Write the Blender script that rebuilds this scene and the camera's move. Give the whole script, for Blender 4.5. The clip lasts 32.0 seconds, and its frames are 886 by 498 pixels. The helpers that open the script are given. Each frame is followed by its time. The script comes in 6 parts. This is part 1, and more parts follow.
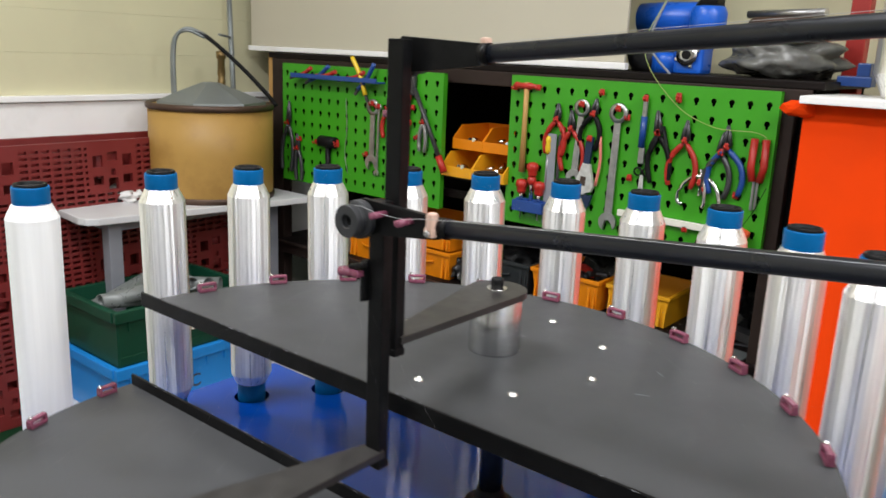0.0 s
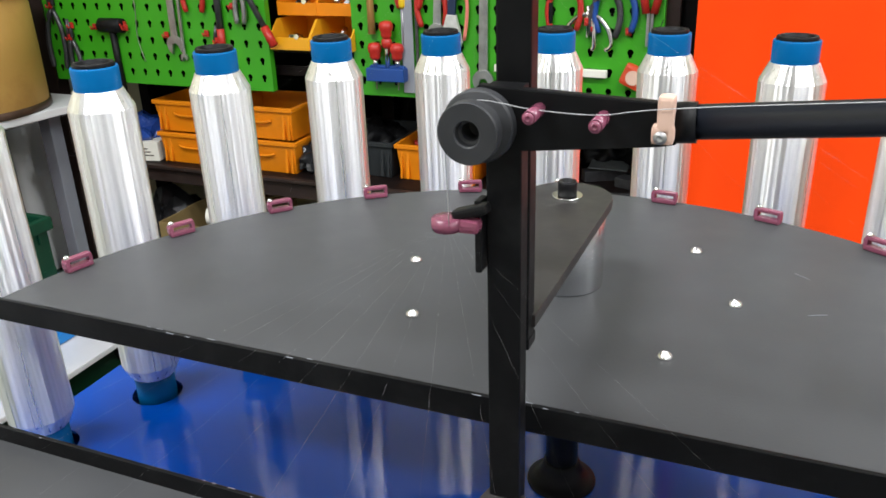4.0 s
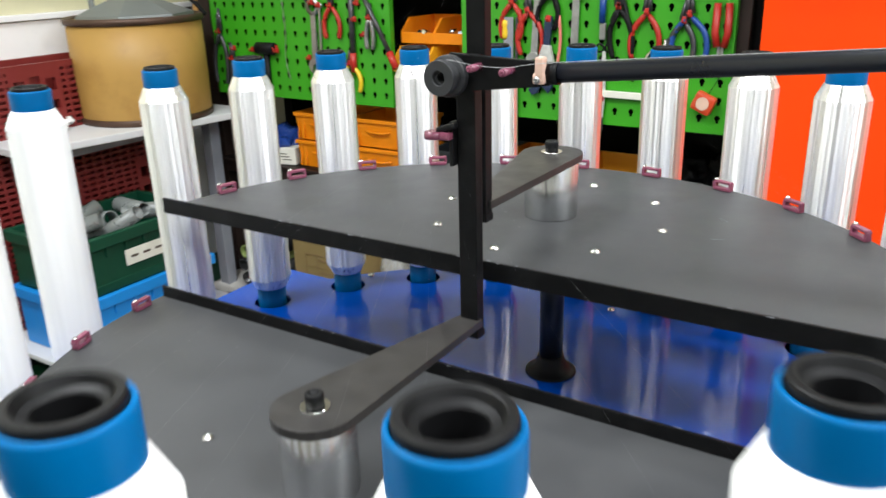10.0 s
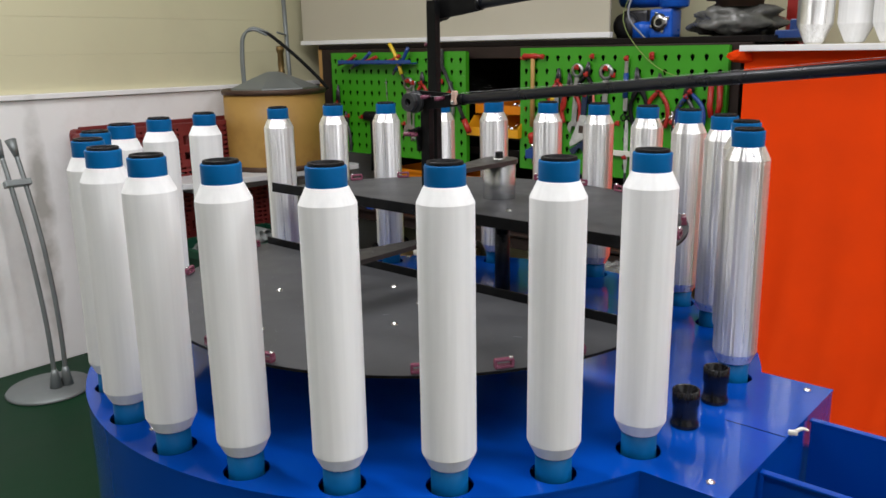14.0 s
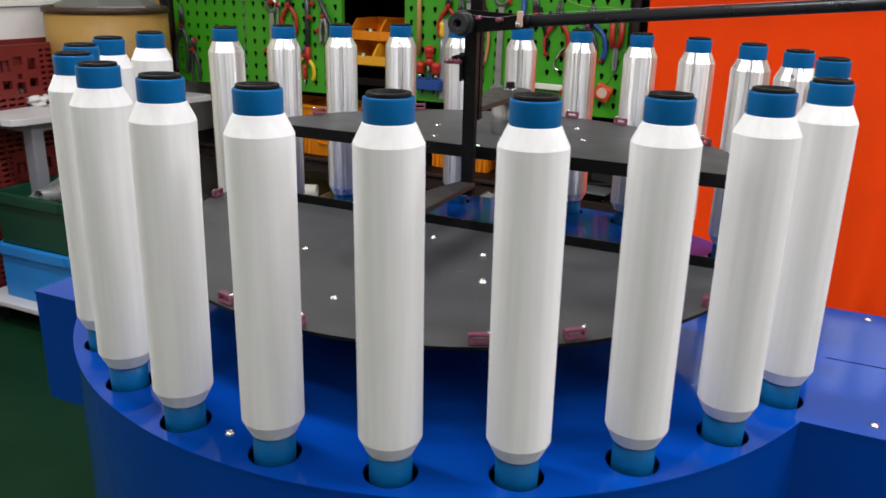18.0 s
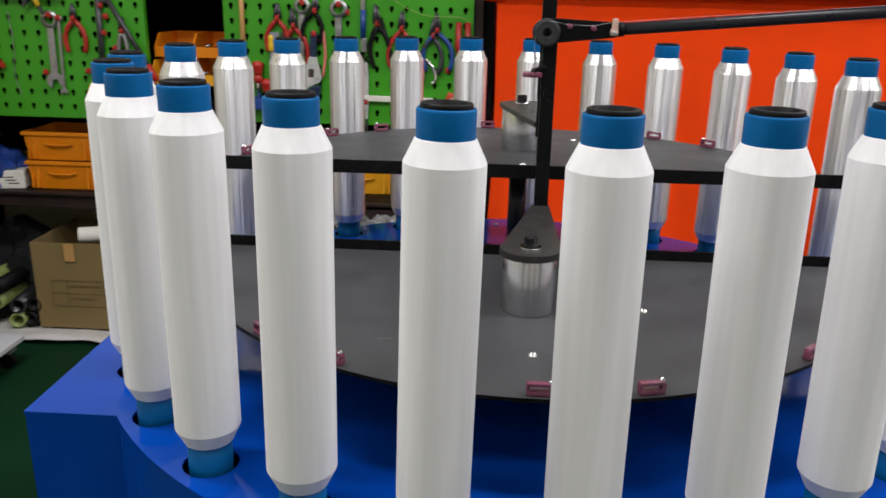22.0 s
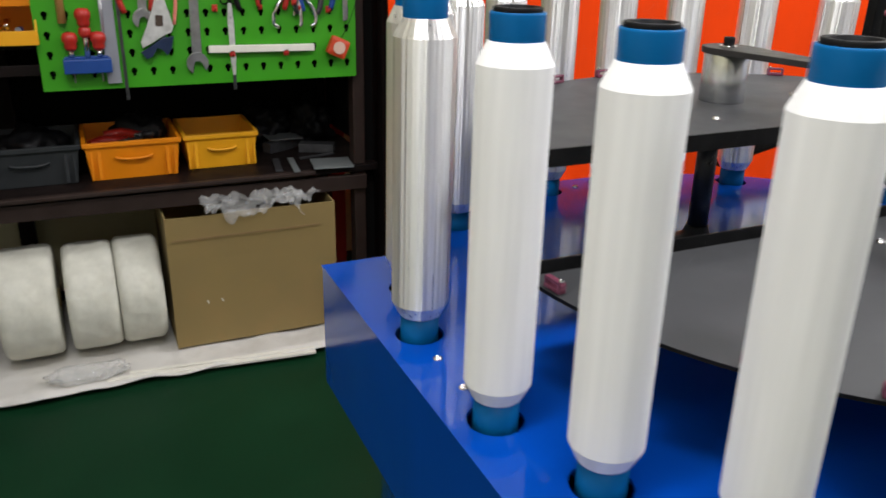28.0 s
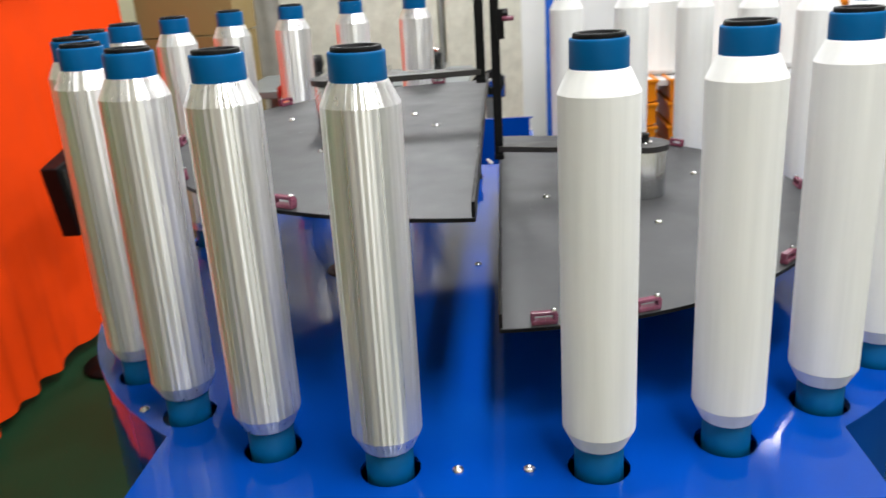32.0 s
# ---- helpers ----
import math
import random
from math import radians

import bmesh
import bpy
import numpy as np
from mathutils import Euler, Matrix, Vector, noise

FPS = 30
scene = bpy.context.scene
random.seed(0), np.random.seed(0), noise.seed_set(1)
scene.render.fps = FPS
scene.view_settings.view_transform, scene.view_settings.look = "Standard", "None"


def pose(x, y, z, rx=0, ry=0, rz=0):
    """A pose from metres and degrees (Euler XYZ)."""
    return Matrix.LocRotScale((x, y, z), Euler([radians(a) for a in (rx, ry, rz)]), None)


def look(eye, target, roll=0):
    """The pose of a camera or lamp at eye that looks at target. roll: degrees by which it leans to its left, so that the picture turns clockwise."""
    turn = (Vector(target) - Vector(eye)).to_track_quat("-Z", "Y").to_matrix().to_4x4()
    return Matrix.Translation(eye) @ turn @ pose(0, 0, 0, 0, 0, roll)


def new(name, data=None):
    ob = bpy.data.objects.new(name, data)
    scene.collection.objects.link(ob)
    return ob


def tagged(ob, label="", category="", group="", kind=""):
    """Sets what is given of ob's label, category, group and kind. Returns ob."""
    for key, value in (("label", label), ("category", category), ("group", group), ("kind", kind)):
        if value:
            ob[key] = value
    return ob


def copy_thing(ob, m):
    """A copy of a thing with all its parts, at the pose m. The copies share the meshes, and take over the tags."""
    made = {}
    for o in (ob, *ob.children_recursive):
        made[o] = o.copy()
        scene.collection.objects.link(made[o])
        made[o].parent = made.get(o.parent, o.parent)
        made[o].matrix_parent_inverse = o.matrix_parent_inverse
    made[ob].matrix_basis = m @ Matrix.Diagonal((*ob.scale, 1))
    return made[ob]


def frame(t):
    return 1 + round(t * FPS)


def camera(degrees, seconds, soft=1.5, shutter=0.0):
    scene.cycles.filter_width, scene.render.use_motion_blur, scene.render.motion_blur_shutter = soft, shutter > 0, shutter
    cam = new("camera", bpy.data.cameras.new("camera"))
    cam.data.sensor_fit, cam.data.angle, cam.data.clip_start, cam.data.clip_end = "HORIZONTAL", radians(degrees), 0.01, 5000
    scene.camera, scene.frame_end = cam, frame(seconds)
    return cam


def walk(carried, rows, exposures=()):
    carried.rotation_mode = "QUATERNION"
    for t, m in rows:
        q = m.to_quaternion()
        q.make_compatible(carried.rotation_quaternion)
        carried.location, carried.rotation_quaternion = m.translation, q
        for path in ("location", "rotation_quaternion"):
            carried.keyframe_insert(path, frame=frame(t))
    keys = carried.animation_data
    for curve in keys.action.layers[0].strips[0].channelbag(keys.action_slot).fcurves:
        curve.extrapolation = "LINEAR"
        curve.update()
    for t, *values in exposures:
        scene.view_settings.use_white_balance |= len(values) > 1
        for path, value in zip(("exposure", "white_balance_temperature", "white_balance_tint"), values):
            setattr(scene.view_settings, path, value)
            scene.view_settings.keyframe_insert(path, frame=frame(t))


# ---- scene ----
cam = camera(57.75, 32.0, soft=1.6, shutter=0.55)
PATH = [
    (0, pose(0.5875, -0.6005, 1.4302, 75.98, -2.27, 39.65)),
    (0.5, pose(0.4619, -0.5939, 1.4349, 75.20, -0.54, 36.33)),
    (1, pose(0.3600, -0.5729, 1.4270, 72.99, 0.16, 32.09)),
    (1.5, pose(0.3154, -0.5604, 1.4278, 72.04, 2.04, 29.64)),
    (2, pose(0.2786, -0.5527, 1.4310, 68.39, 1.29, 26.49)),
    (2.5, pose(0.2355, -0.5458, 1.4189, 69.25, 1.76, 24.56)),
    (3, pose(0.2014, -0.5119, 1.4007, 69.52, 2.11, 23.48)),
    (3.5, pose(0.1780, -0.4627, 1.3818, 67.85, 1.57, 22.70)),
    (5.5, pose(0.1484, -0.4061, 1.3484, 65.94, 2.51, 21.29)),
    (6, pose(0.1461, -0.4099, 1.3435, 65.51, 2.58, 21.48)),
    (6.5, pose(0.1392, -0.4115, 1.3426, 65.39, 2.42, 21.21)),
    (7, pose(0.1365, -0.4125, 1.3404, 65.01, 2.15, 20.80)),
    (7.5, pose(0.1315, -0.4177, 1.3463, 64.42, 2.08, 21.20)),
    (8, pose(0.1335, -0.4291, 1.3409, 64.73, 1.97, 21.57)),
    (8.5, pose(0.1491, -0.4872, 1.3457, 66.76, 2.38, 20.97)),
    (9, pose(0.1926, -0.5331, 1.3500, 67.78, 2.76, 22.57)),
    (9.5, pose(0.2967, -0.5869, 1.3643, 68.99, 2.35, 26.78)),
    (10, pose(0.4290, -0.6935, 1.3685, 69.81, 1.46, 32.20)),
    (10.5, pose(0.5001, -0.7736, 1.3706, 70.88, 1.24, 33.67)),
    (11, pose(0.5604, -0.8594, 1.3747, 72.49, 2.24, 34.21)),
    (11.5, pose(0.6486, -0.9461, 1.3797, 72.98, 2.42, 34.28)),
    (12, pose(0.7592, -0.9877, 1.3825, 74.09, 2.78, 37.66)),
    (12.5, pose(0.9138, -1.0207, 1.3745, 75.28, 0.78, 41.51)),
    (13, pose(1.0061, -1.0692, 1.3646, 75.26, 1.20, 42.24)),
    (13.5, pose(1.0345, -1.0997, 1.3553, 75.87, 1.06, 42.04)),
    (14, pose(1.0411, -1.1151, 1.3502, 76.08, 0.91, 41.42)),
    (14.5, pose(1.0433, -1.1236, 1.3476, 76.40, 0.45, 41.31)),
    (16.5, pose(0.8383, -1.1543, 1.3481, 73.31, 0.06, 34.96)),
    (17, pose(0.7325, -1.1806, 1.3411, 72.94, 0.21, 31.46)),
    (17.5, pose(0.6400, -1.2119, 1.3324, 71.21, -1.50, 27.30)),
    (18, pose(0.5552, -1.2328, 1.3278, 71.27, -1.22, 25.55)),
    (18.5, pose(0.4636, -1.2214, 1.3110, 73.53, -2.62, 20.95)),
    (19, pose(0.3881, -1.2285, 1.3007, 73.48, -3.21, 19.57)),
    (19.5, pose(0.3529, -1.2385, 1.2925, 72.53, -4.27, 19.44)),
    (20, pose(0.2848, -1.2392, 1.2905, 71.97, -3.13, 18.92)),
    (20.5, pose(0.2319, -1.2324, 1.2869, 73.95, -3.30, 16.23)),
    (21, pose(0.1500, -1.2268, 1.2852, 73.61, -2.58, 12.26)),
    (21.5, pose(0.0239, -1.2362, 1.2955, 73.77, -1.55, 7.41)),
    (22, pose(-0.0627, -1.2348, 1.3058, 72.53, -1.22, 3.29)),
    (22.5, pose(-0.1092, -1.2255, 1.3110, 72.61, -1.03, -0.60)),
    (23, pose(-0.1674, -1.2106, 1.3035, 71.69, -2.14, -1.15)),
    (23.5, pose(-0.2394, -1.1692, 1.2955, 73.09, -2.40, 0.11)),
    (24, pose(-0.3128, -1.1272, 1.2833, 73.97, -3.97, -0.09)),
    (24.5, pose(-0.3768, -1.0582, 1.2879, 72.26, -3.96, 0.57)),
    (25, pose(-0.4252, -1.0243, 1.3031, 65.33, -1.35, 4.56)),
    (25.5, pose(-0.4346, -0.9877, 1.2987, 65.72, -1.43, 2.97)),
    (27.5, pose(-0.8154, -0.8314, 1.2910, 68.04, -2.87, -20.06)),
    (28, pose(-0.9315, -0.7434, 1.2840, 68.30, -1.21, -24.13)),
    (28.5, pose(-1.0196, -0.6460, 1.2829, 70.31, -2.35, -31.71)),
    (29, pose(-1.0672, -0.5657, 1.2887, 70.89, -1.43, -38.50)),
    (29.5, pose(-1.2137, -0.4416, 1.3021, 70.80, 0.21, -48.64)),
    (30, pose(-1.3235, -0.3425, 1.3074, 69.48, 0.93, -58.44)),
    (30.5, pose(-1.3213, -0.2374, 1.3037, 67.10, 2.11, -62.91)),
    (31, pose(-1.2946, -0.1141, 1.2850, 69.75, 3.26, -75.21)),
    (31.5, pose(-1.2615, -0.0736, 1.2887, 69.50, 3.44, -80.14)),
    (32, pose(-1.2666, -0.0234, 1.2851, 70.33, 3.41, -86.20)),
]
walk(cam, PATH, exposures=((0, 0.12, 6500, 10), (2, 0.32, 6450, 10), (3.5, 0.38, 6400, 9), (5.5, 0.52, 6250, 8), (9, 0.52, 6150, 6), (10.3, 0.52, 6400, 7), (11, -0.1, 6300, 8), (12, -0.5, 6500, 10), (13, -0.47, 6500, 11), (14, -0.36, 6500, 12), (18, -0.29, 6500, 13), (22.5, -0.36, 6500, 14), (25, -0.2, 6500, 13), (28, -0.13, 6500, 12), (29, 0.06, 6500, 11), (30, 0.12, 6500, 11), (31, 0.2, 6500, 10), (32, 0.05, 6500, 9)))

# ---- world, lamps ----
world = bpy.data.worlds.new("world")
scene.world = world
world.use_nodes = True
world.node_tree.nodes["Background"].inputs[0].default_value = (0.9, 0.95, 1.0, 1)
world.node_tree.nodes["Background"].inputs[1].default_value = 0.15

ROOM = (-2.58, 4.6, -4.2, 2.32, 3.1)      # x from, x to, y from, y to, height
LAMPS = [(-1.3, -1.7, 26), (1.2, -1.7, 24), (-1.05, -0.35, 52), (1.2, -0.35, 30), (-1.3, 0.95, 6), (1.2, 0.95, 14), (3.5, -1.6, 38), (2.6, 0.5, 62), (-1.3, -3.1, 14), (1.2, -3.1, 14)]
for lx, ly, watt in LAMPS:
    data = bpy.data.lights.new("ceiling_lamp", "AREA")
    data.shape, data.size, data.size_y, data.energy = "RECTANGLE", 1.25, 0.28, watt
    data.color = (0.98, 0.985, 1.0)
    ob = new("ceiling_lamp", data)
    ob.matrix_world = look((lx, ly, 3.035), (lx, ly, 0))


# ---- materials ----
def mat(name, color, rough=0.5, metal=0.0, vary=0.12, scale=30.0, bump=0.0, bscale=200.0, spec=0.5, coat=0.0, stretch=(1, 1, 1), trans=0.0, alpha=1.0, each=0.0, dirt=None, dscale=3.0, damt=0.5):
    m = bpy.data.materials.new(name)
    m.use_nodes = True
    nt = m.node_tree
    n, l = nt.nodes, nt.links
    b = n["Principled BSDF"]
    b.inputs["Metallic"].default_value = metal
    b.inputs["Specular IOR Level"].default_value = spec
    b.inputs["Coat Weight"].default_value = coat
    b.inputs["Coat Roughness"].default_value = 0.05
    b.inputs["Transmission Weight"].default_value = trans
    b.inputs["Alpha"].default_value = alpha
    tc = n.new("ShaderNodeTexCoord")
    mp = n.new("ShaderNodeMapping")
    mp.inputs["Scale"].default_value = stretch
    l.new(tc.outputs["Object"], mp.inputs[0])
    nz = n.new("ShaderNodeTexNoise")
    nz.inputs["Scale"].default_value = scale
    nz.inputs["Detail"].default_value = 6
    l.new(mp.outputs[0], nz.inputs["Vector"])
    hs = n.new("ShaderNodeHueSaturation")
    hs.inputs["Color"].default_value = (*color, 1)
    mr = n.new("ShaderNodeMapRange")
    mr.inputs[1].default_value, mr.inputs[2].default_value = 0.25, 0.75
    mr.inputs[3].default_value, mr.inputs[4].default_value = 1 - vary, 1 + vary
    l.new(nz.outputs[0], mr.inputs[0])
    val = mr.outputs[0]
    if each:
        oi = n.new("ShaderNodeObjectInfo")
        mr2 = n.new("ShaderNodeMapRange")
        mr2.inputs[3].default_value, mr2.inputs[4].default_value = 1 - each, 1 + each
        l.new(oi.outputs["Random"], mr2.inputs[0])
        mu = n.new("ShaderNodeMath")
        mu.operation = "MULTIPLY"
        l.new(val, mu.inputs[0]), l.new(mr2.outputs[0], mu.inputs[1])
        val = mu.outputs[0]
    l.new(val, hs.inputs["Value"])
    col = hs.outputs[0]
    if dirt:
        dz = n.new("ShaderNodeTexNoise")
        dz.inputs["Scale"].default_value, dz.inputs["Detail"].default_value, dz.inputs["Roughness"].default_value = dscale, 8, 0.65
        l.new(tc.outputs["Object"], dz.inputs["Vector"])
        dr = n.new("ShaderNodeMapRange")
        dr.inputs[1].default_value, dr.inputs[2].default_value, dr.inputs[4].default_value = 0.5, 0.75, damt
        l.new(dz.outputs[0], dr.inputs[0])
        mx = n.new("ShaderNodeMix")
        mx.data_type = "RGBA"
        mx.inputs[7].default_value = (*dirt, 1)
        l.new(dr.outputs[0], mx.inputs[0]), l.new(col, mx.inputs[6])
        col = mx.outputs[2]
    l.new(col, b.inputs["Base Color"])
    rr = n.new("ShaderNodeMapRange")
    rr.inputs[1].default_value, rr.inputs[2].default_value = 0.25, 0.75
    rr.inputs[3].default_value, rr.inputs[4].default_value = max(0.02, rough * 0.8), min(1, rough * 1.2)
    l.new(nz.outputs[0], rr.inputs[0]), l.new(rr.outputs[0], b.inputs["Roughness"])
    if bump:
        n2 = n.new("ShaderNodeTexNoise")
        n2.inputs["Scale"].default_value, n2.inputs["Detail"].default_value = bscale, 4
        l.new(mp.outputs[0], n2.inputs["Vector"])
        bp = n.new("ShaderNodeBump")
        bp.inputs["Strength"].default_value, bp.inputs["Distance"].default_value = bump, 0.002
        l.new(n2.outputs[0], bp.inputs["Height"]), l.new(bp.outputs[0], b.inputs["Normal"])
    return m


M_blue = mat("machine_blue_paint", (0.0005, 0.050, 0.34), 0.08, spec=0.42, vary=0.06, scale=8, bump=0.03, bscale=60, dirt=(0.004, 0.075, 0.31), dscale=5, damt=0.3)
M_cap = mat("blue_plastic", (0.0004, 0.105, 0.295), 0.40, vary=0.08, scale=40, each=0.08, spec=0.12)
M_yarn = mat("white_yarn", (0.83, 0.83, 0.815), 0.75, vary=0.065, scale=95, bump=0.10, bscale=220, stretch=(1, 1, 0.04), spec=0.25, each=0.02)
M_yarn.node_tree.nodes["Principled BSDF"].inputs["Sheen Weight"].default_value = 0.25


def foil(name):
    """Silver foil yarn wound round and round: reflections are drawn out along the bobbin."""
    m = mat(name, (0.92, 0.915, 0.895), 0.31, metal=0.83, vary=0.18, scale=170, stretch=(1, 1, 0.012), each=0.03)
    nt = m.node_tree
    b = nt.nodes["Principled BSDF"]
    tg = nt.nodes.new("ShaderNodeTangent")
    tg.direction_type, tg.axis = "RADIAL", "Z"
    nt.links.new(tg.outputs[0], b.inputs["Tangent"])
    b.inputs["Anisotropic"].default_value, b.inputs["Anisotropic Rotation"].default_value = 1.0, 0.25
    return m


M_silver = foil("silver_foil_yarn")
M_plate = mat("grey_plastic_sheet", (0.043, 0.044, 0.0465), 0.50, vary=0.10, scale=12, bump=0.05, bscale=400, dirt=(0.055, 0.055, 0.055), dscale=6, damt=0.25, spec=0.42)
M_black = mat("black_steel", (0.0045, 0.0046, 0.005), 0.42, vary=0.2, scale=50, bump=0.05, dirt=(0.03, 0.03, 0.03), dscale=20, damt=0.3, spec=0.13)
M_bracket = mat("dark_grey_steel", (0.030, 0.028, 0.027), 0.38, metal=0.2, vary=0.15, scale=40, bump=0.04, dirt=(0.05, 0.045, 0.04), dscale=25, damt=0.4, spec=0.4)
M_rubber = mat("black_rubber", (0.005, 0.005, 0.0055), 0.5, vary=0.15, spec=0.18)
M_gloss = mat("glossy_black_plastic", (0.006, 0.006, 0.007), 0.15, vary=0.1)
M_pulley = mat("anodised_pulley", (0.028, 0.029, 0.031), 0.5, vary=0.12, scale=60, bump=0.04, spec=0.3)
M_tube = mat("carbon_tube", (0.008, 0.0095, 0.014), 0.3, vary=0.1, scale=40, spec=0.35)
M_chrome = mat("chrome", (0.75, 0.74, 0.72), 0.15, metal=1.0, vary=0.1)
M_steel = mat("tool_steel", (0.45, 0.45, 0.45), 0.35, metal=0.9, vary=0.2, scale=60, dirt=(0.12, 0.1, 0.08), dscale=30, damt=0.5)
M_dsteel = mat("dark_tool_steel", (0.08, 0.08, 0.085), 0.4, metal=0.7, vary=0.25, scale=40)
M_alu = mat("turned_aluminium", (0.62, 0.63, 0.64), 0.22, metal=1.0, vary=0.08, scale=60, stretch=(1, 1, 0.05), bump=0.05)
M_pink = mat("pink_ceramic", (0.19, 0.052, 0.088), 0.25, vary=0.12, scale=60, each=0.08)
M_cream = mat("cream_ceramic", (0.62, 0.42, 0.33), 0.35, vary=0.08)
M_floor = mat("green_epoxy_floor", (0.003, 0.030, 0.011), 0.5, spec=0.16, vary=0.2, scale=3, bump=0.05, bscale=40, dirt=(0.008, 0.030, 0.014), dscale=1.5, damt=0.5)
M_wall = mat("cream_wall_panel", (0.62, 0.585, 0.385), 0.6, vary=0.03, scale=2, bump=0.04, bscale=150, dirt=(0.42, 0.38, 0.26), dscale=1.2, damt=0.35)
M_white = mat("white_painted_wall", (0.86, 0.855, 0.84), 0.65, vary=0.03, scale=4, bump=0.12, bscale=60, dirt=(0.5, 0.47, 0.42), dscale=3.0, damt=0.3)
# painted shadow: a grey patch low on the white wall beside the stand
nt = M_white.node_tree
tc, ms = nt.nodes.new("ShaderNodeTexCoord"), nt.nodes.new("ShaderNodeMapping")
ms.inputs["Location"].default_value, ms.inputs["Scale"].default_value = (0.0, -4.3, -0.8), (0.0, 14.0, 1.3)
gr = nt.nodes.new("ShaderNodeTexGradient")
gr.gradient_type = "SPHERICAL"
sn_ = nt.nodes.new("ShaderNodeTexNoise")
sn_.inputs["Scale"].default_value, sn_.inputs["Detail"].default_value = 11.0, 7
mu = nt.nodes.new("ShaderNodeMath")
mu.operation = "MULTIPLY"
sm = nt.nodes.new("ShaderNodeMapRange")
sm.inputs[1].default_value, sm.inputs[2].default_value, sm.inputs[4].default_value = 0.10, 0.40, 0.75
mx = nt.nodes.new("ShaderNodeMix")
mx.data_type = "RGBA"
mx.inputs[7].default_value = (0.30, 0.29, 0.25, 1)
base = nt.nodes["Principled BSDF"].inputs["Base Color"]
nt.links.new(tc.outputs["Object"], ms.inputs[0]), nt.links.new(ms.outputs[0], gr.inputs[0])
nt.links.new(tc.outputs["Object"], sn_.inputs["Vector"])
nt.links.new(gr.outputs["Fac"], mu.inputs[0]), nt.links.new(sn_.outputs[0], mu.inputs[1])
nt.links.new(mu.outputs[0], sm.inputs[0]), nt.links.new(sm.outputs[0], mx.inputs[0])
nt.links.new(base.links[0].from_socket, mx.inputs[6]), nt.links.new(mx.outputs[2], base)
M_bright = mat("clean_white_wall", (0.82, 0.82, 0.81), 0.6, vary=0.03, scale=4, bump=0.08, bscale=60)
# unseen ceiling, kept dark so that less light bounces down
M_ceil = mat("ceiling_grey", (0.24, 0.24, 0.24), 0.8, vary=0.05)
# unseen front wall: its dim colour sets how much light bounces back
M_hall = mat("bounce_tuned_wall", (0.36, 0.34, 0.26), 0.7, vary=0.05, scale=3)
M_cardprint = mat("faded_print", (0.20, 0.12, 0.05), 0.8, vary=0.1)
M_red = mat("orange_red_cloth", (0.82, 0.055, 0.003), 0.8, vary=0.06, scale=6, bump=0.1, bscale=700, spec=0.08)
M_green = mat("green_pegboard_paint", (0.042, 0.31, 0.009), 0.4, vary=0.05, scale=10, dirt=(0.035, 0.20, 0.015), dscale=4, damt=0.25)
# one rack brown twice: shaded for shelves and rear posts, lit for front
M_rack = mat("brown_steel_rack_shaded", (0.007, 0.0044, 0.004), 0.55, vary=0.25, scale=14, dirt=(0.018, 0.011, 0.009), dscale=8, damt=0.5, spec=0.14)
M_post = mat("brown_painted_post_lit", (0.026, 0.016, 0.013), 0.55, vary=0.2, scale=14, dirt=(0.05, 0.03, 0.024), dscale=8, damt=0.5, spec=0.25)
# near-black standing in for shade in rack and pegboards; also the table seam
M_dark = mat("dark_shade_and_seam", (0.0032, 0.003, 0.003), 0.8, vary=0.2, scale=6, spec=0.1)
M_orange = mat("orange_plastic", (0.74, 0.225, 0.004), 0.45, vary=0.05, scale=14, each=0.06, dirt=(0.45, 0.13, 0.01), dscale=9, damt=0.3, spec=0.3)
M_yellow = mat("yellow_plastic", (0.78, 0.36, 0.01), 0.4, vary=0.05, scale=14, each=0.05)
M_greybox = mat("dark_grey_plastic", (0.026, 0.029, 0.031), 0.45, vary=0.1, spec=0.25)
M_card = mat("cardboard", (0.235, 0.165, 0.058), 0.85, vary=0.07, scale=10, bump=0.08, bscale=120, dirt=(0.25, 0.16, 0.07), dscale=5, damt=0.5, each=0.08)
M_drum = mat("fibre_drum_board", (0.40, 0.23, 0.055), 0.55, vary=0.08, scale=5, dirt=(0.25, 0.12, 0.03), dscale=7, damt=0.55)
M_rim = mat("rusty_drum_rim", (0.08, 0.045, 0.03), 0.5, metal=0.4, vary=0.3, scale=20)
M_greymetal = mat("grey_sheet_metal", (0.22, 0.24, 0.24), 0.45, metal=0.5, vary=0.12, scale=9)
M_pallet = mat("dark_red_plastic", (0.17, 0.016, 0.015), 0.5, vary=0.12, scale=7, dirt=(0.12, 0.03, 0.025), dscale=5, damt=0.5)
M_table = mat("light_grey_laminate", (0.62, 0.62, 0.63), 0.4, vary=0.04, scale=6, dirt=(0.45, 0.44, 0.43), dscale=5, damt=0.35)
M_leg = mat("grey_painted_steel", (0.24, 0.25, 0.28), 0.45, vary=0.08, scale=10)
M_gcrate = mat("green_crate_plastic", (0.005, 0.05, 0.026), 0.45, vary=0.12, scale=9, spec=0.3)
M_bcrate = mat("light_blue_crate_plastic", (0.01, 0.22, 0.62), 0.42, vary=0.08, scale=9)
M_label = mat("paper_label", (0.72, 0.70, 0.62), 0.7, vary=0.06)
M_film = mat("clear_film", (0.72, 0.72, 0.70), 0.25, vary=0.06, trans=0.1, alpha=0.34, bump=0.25, bscale=60, coat=0.6)
M_wrap = mat("wrapped_fibre_roll", (0.60, 0.59, 0.51), 0.5, vary=0.14, scale=16, bump=1.0, bscale=40, coat=0.03, dirt=(0.46, 0.44, 0.36), dscale=9, damt=0.5, spec=0.25)
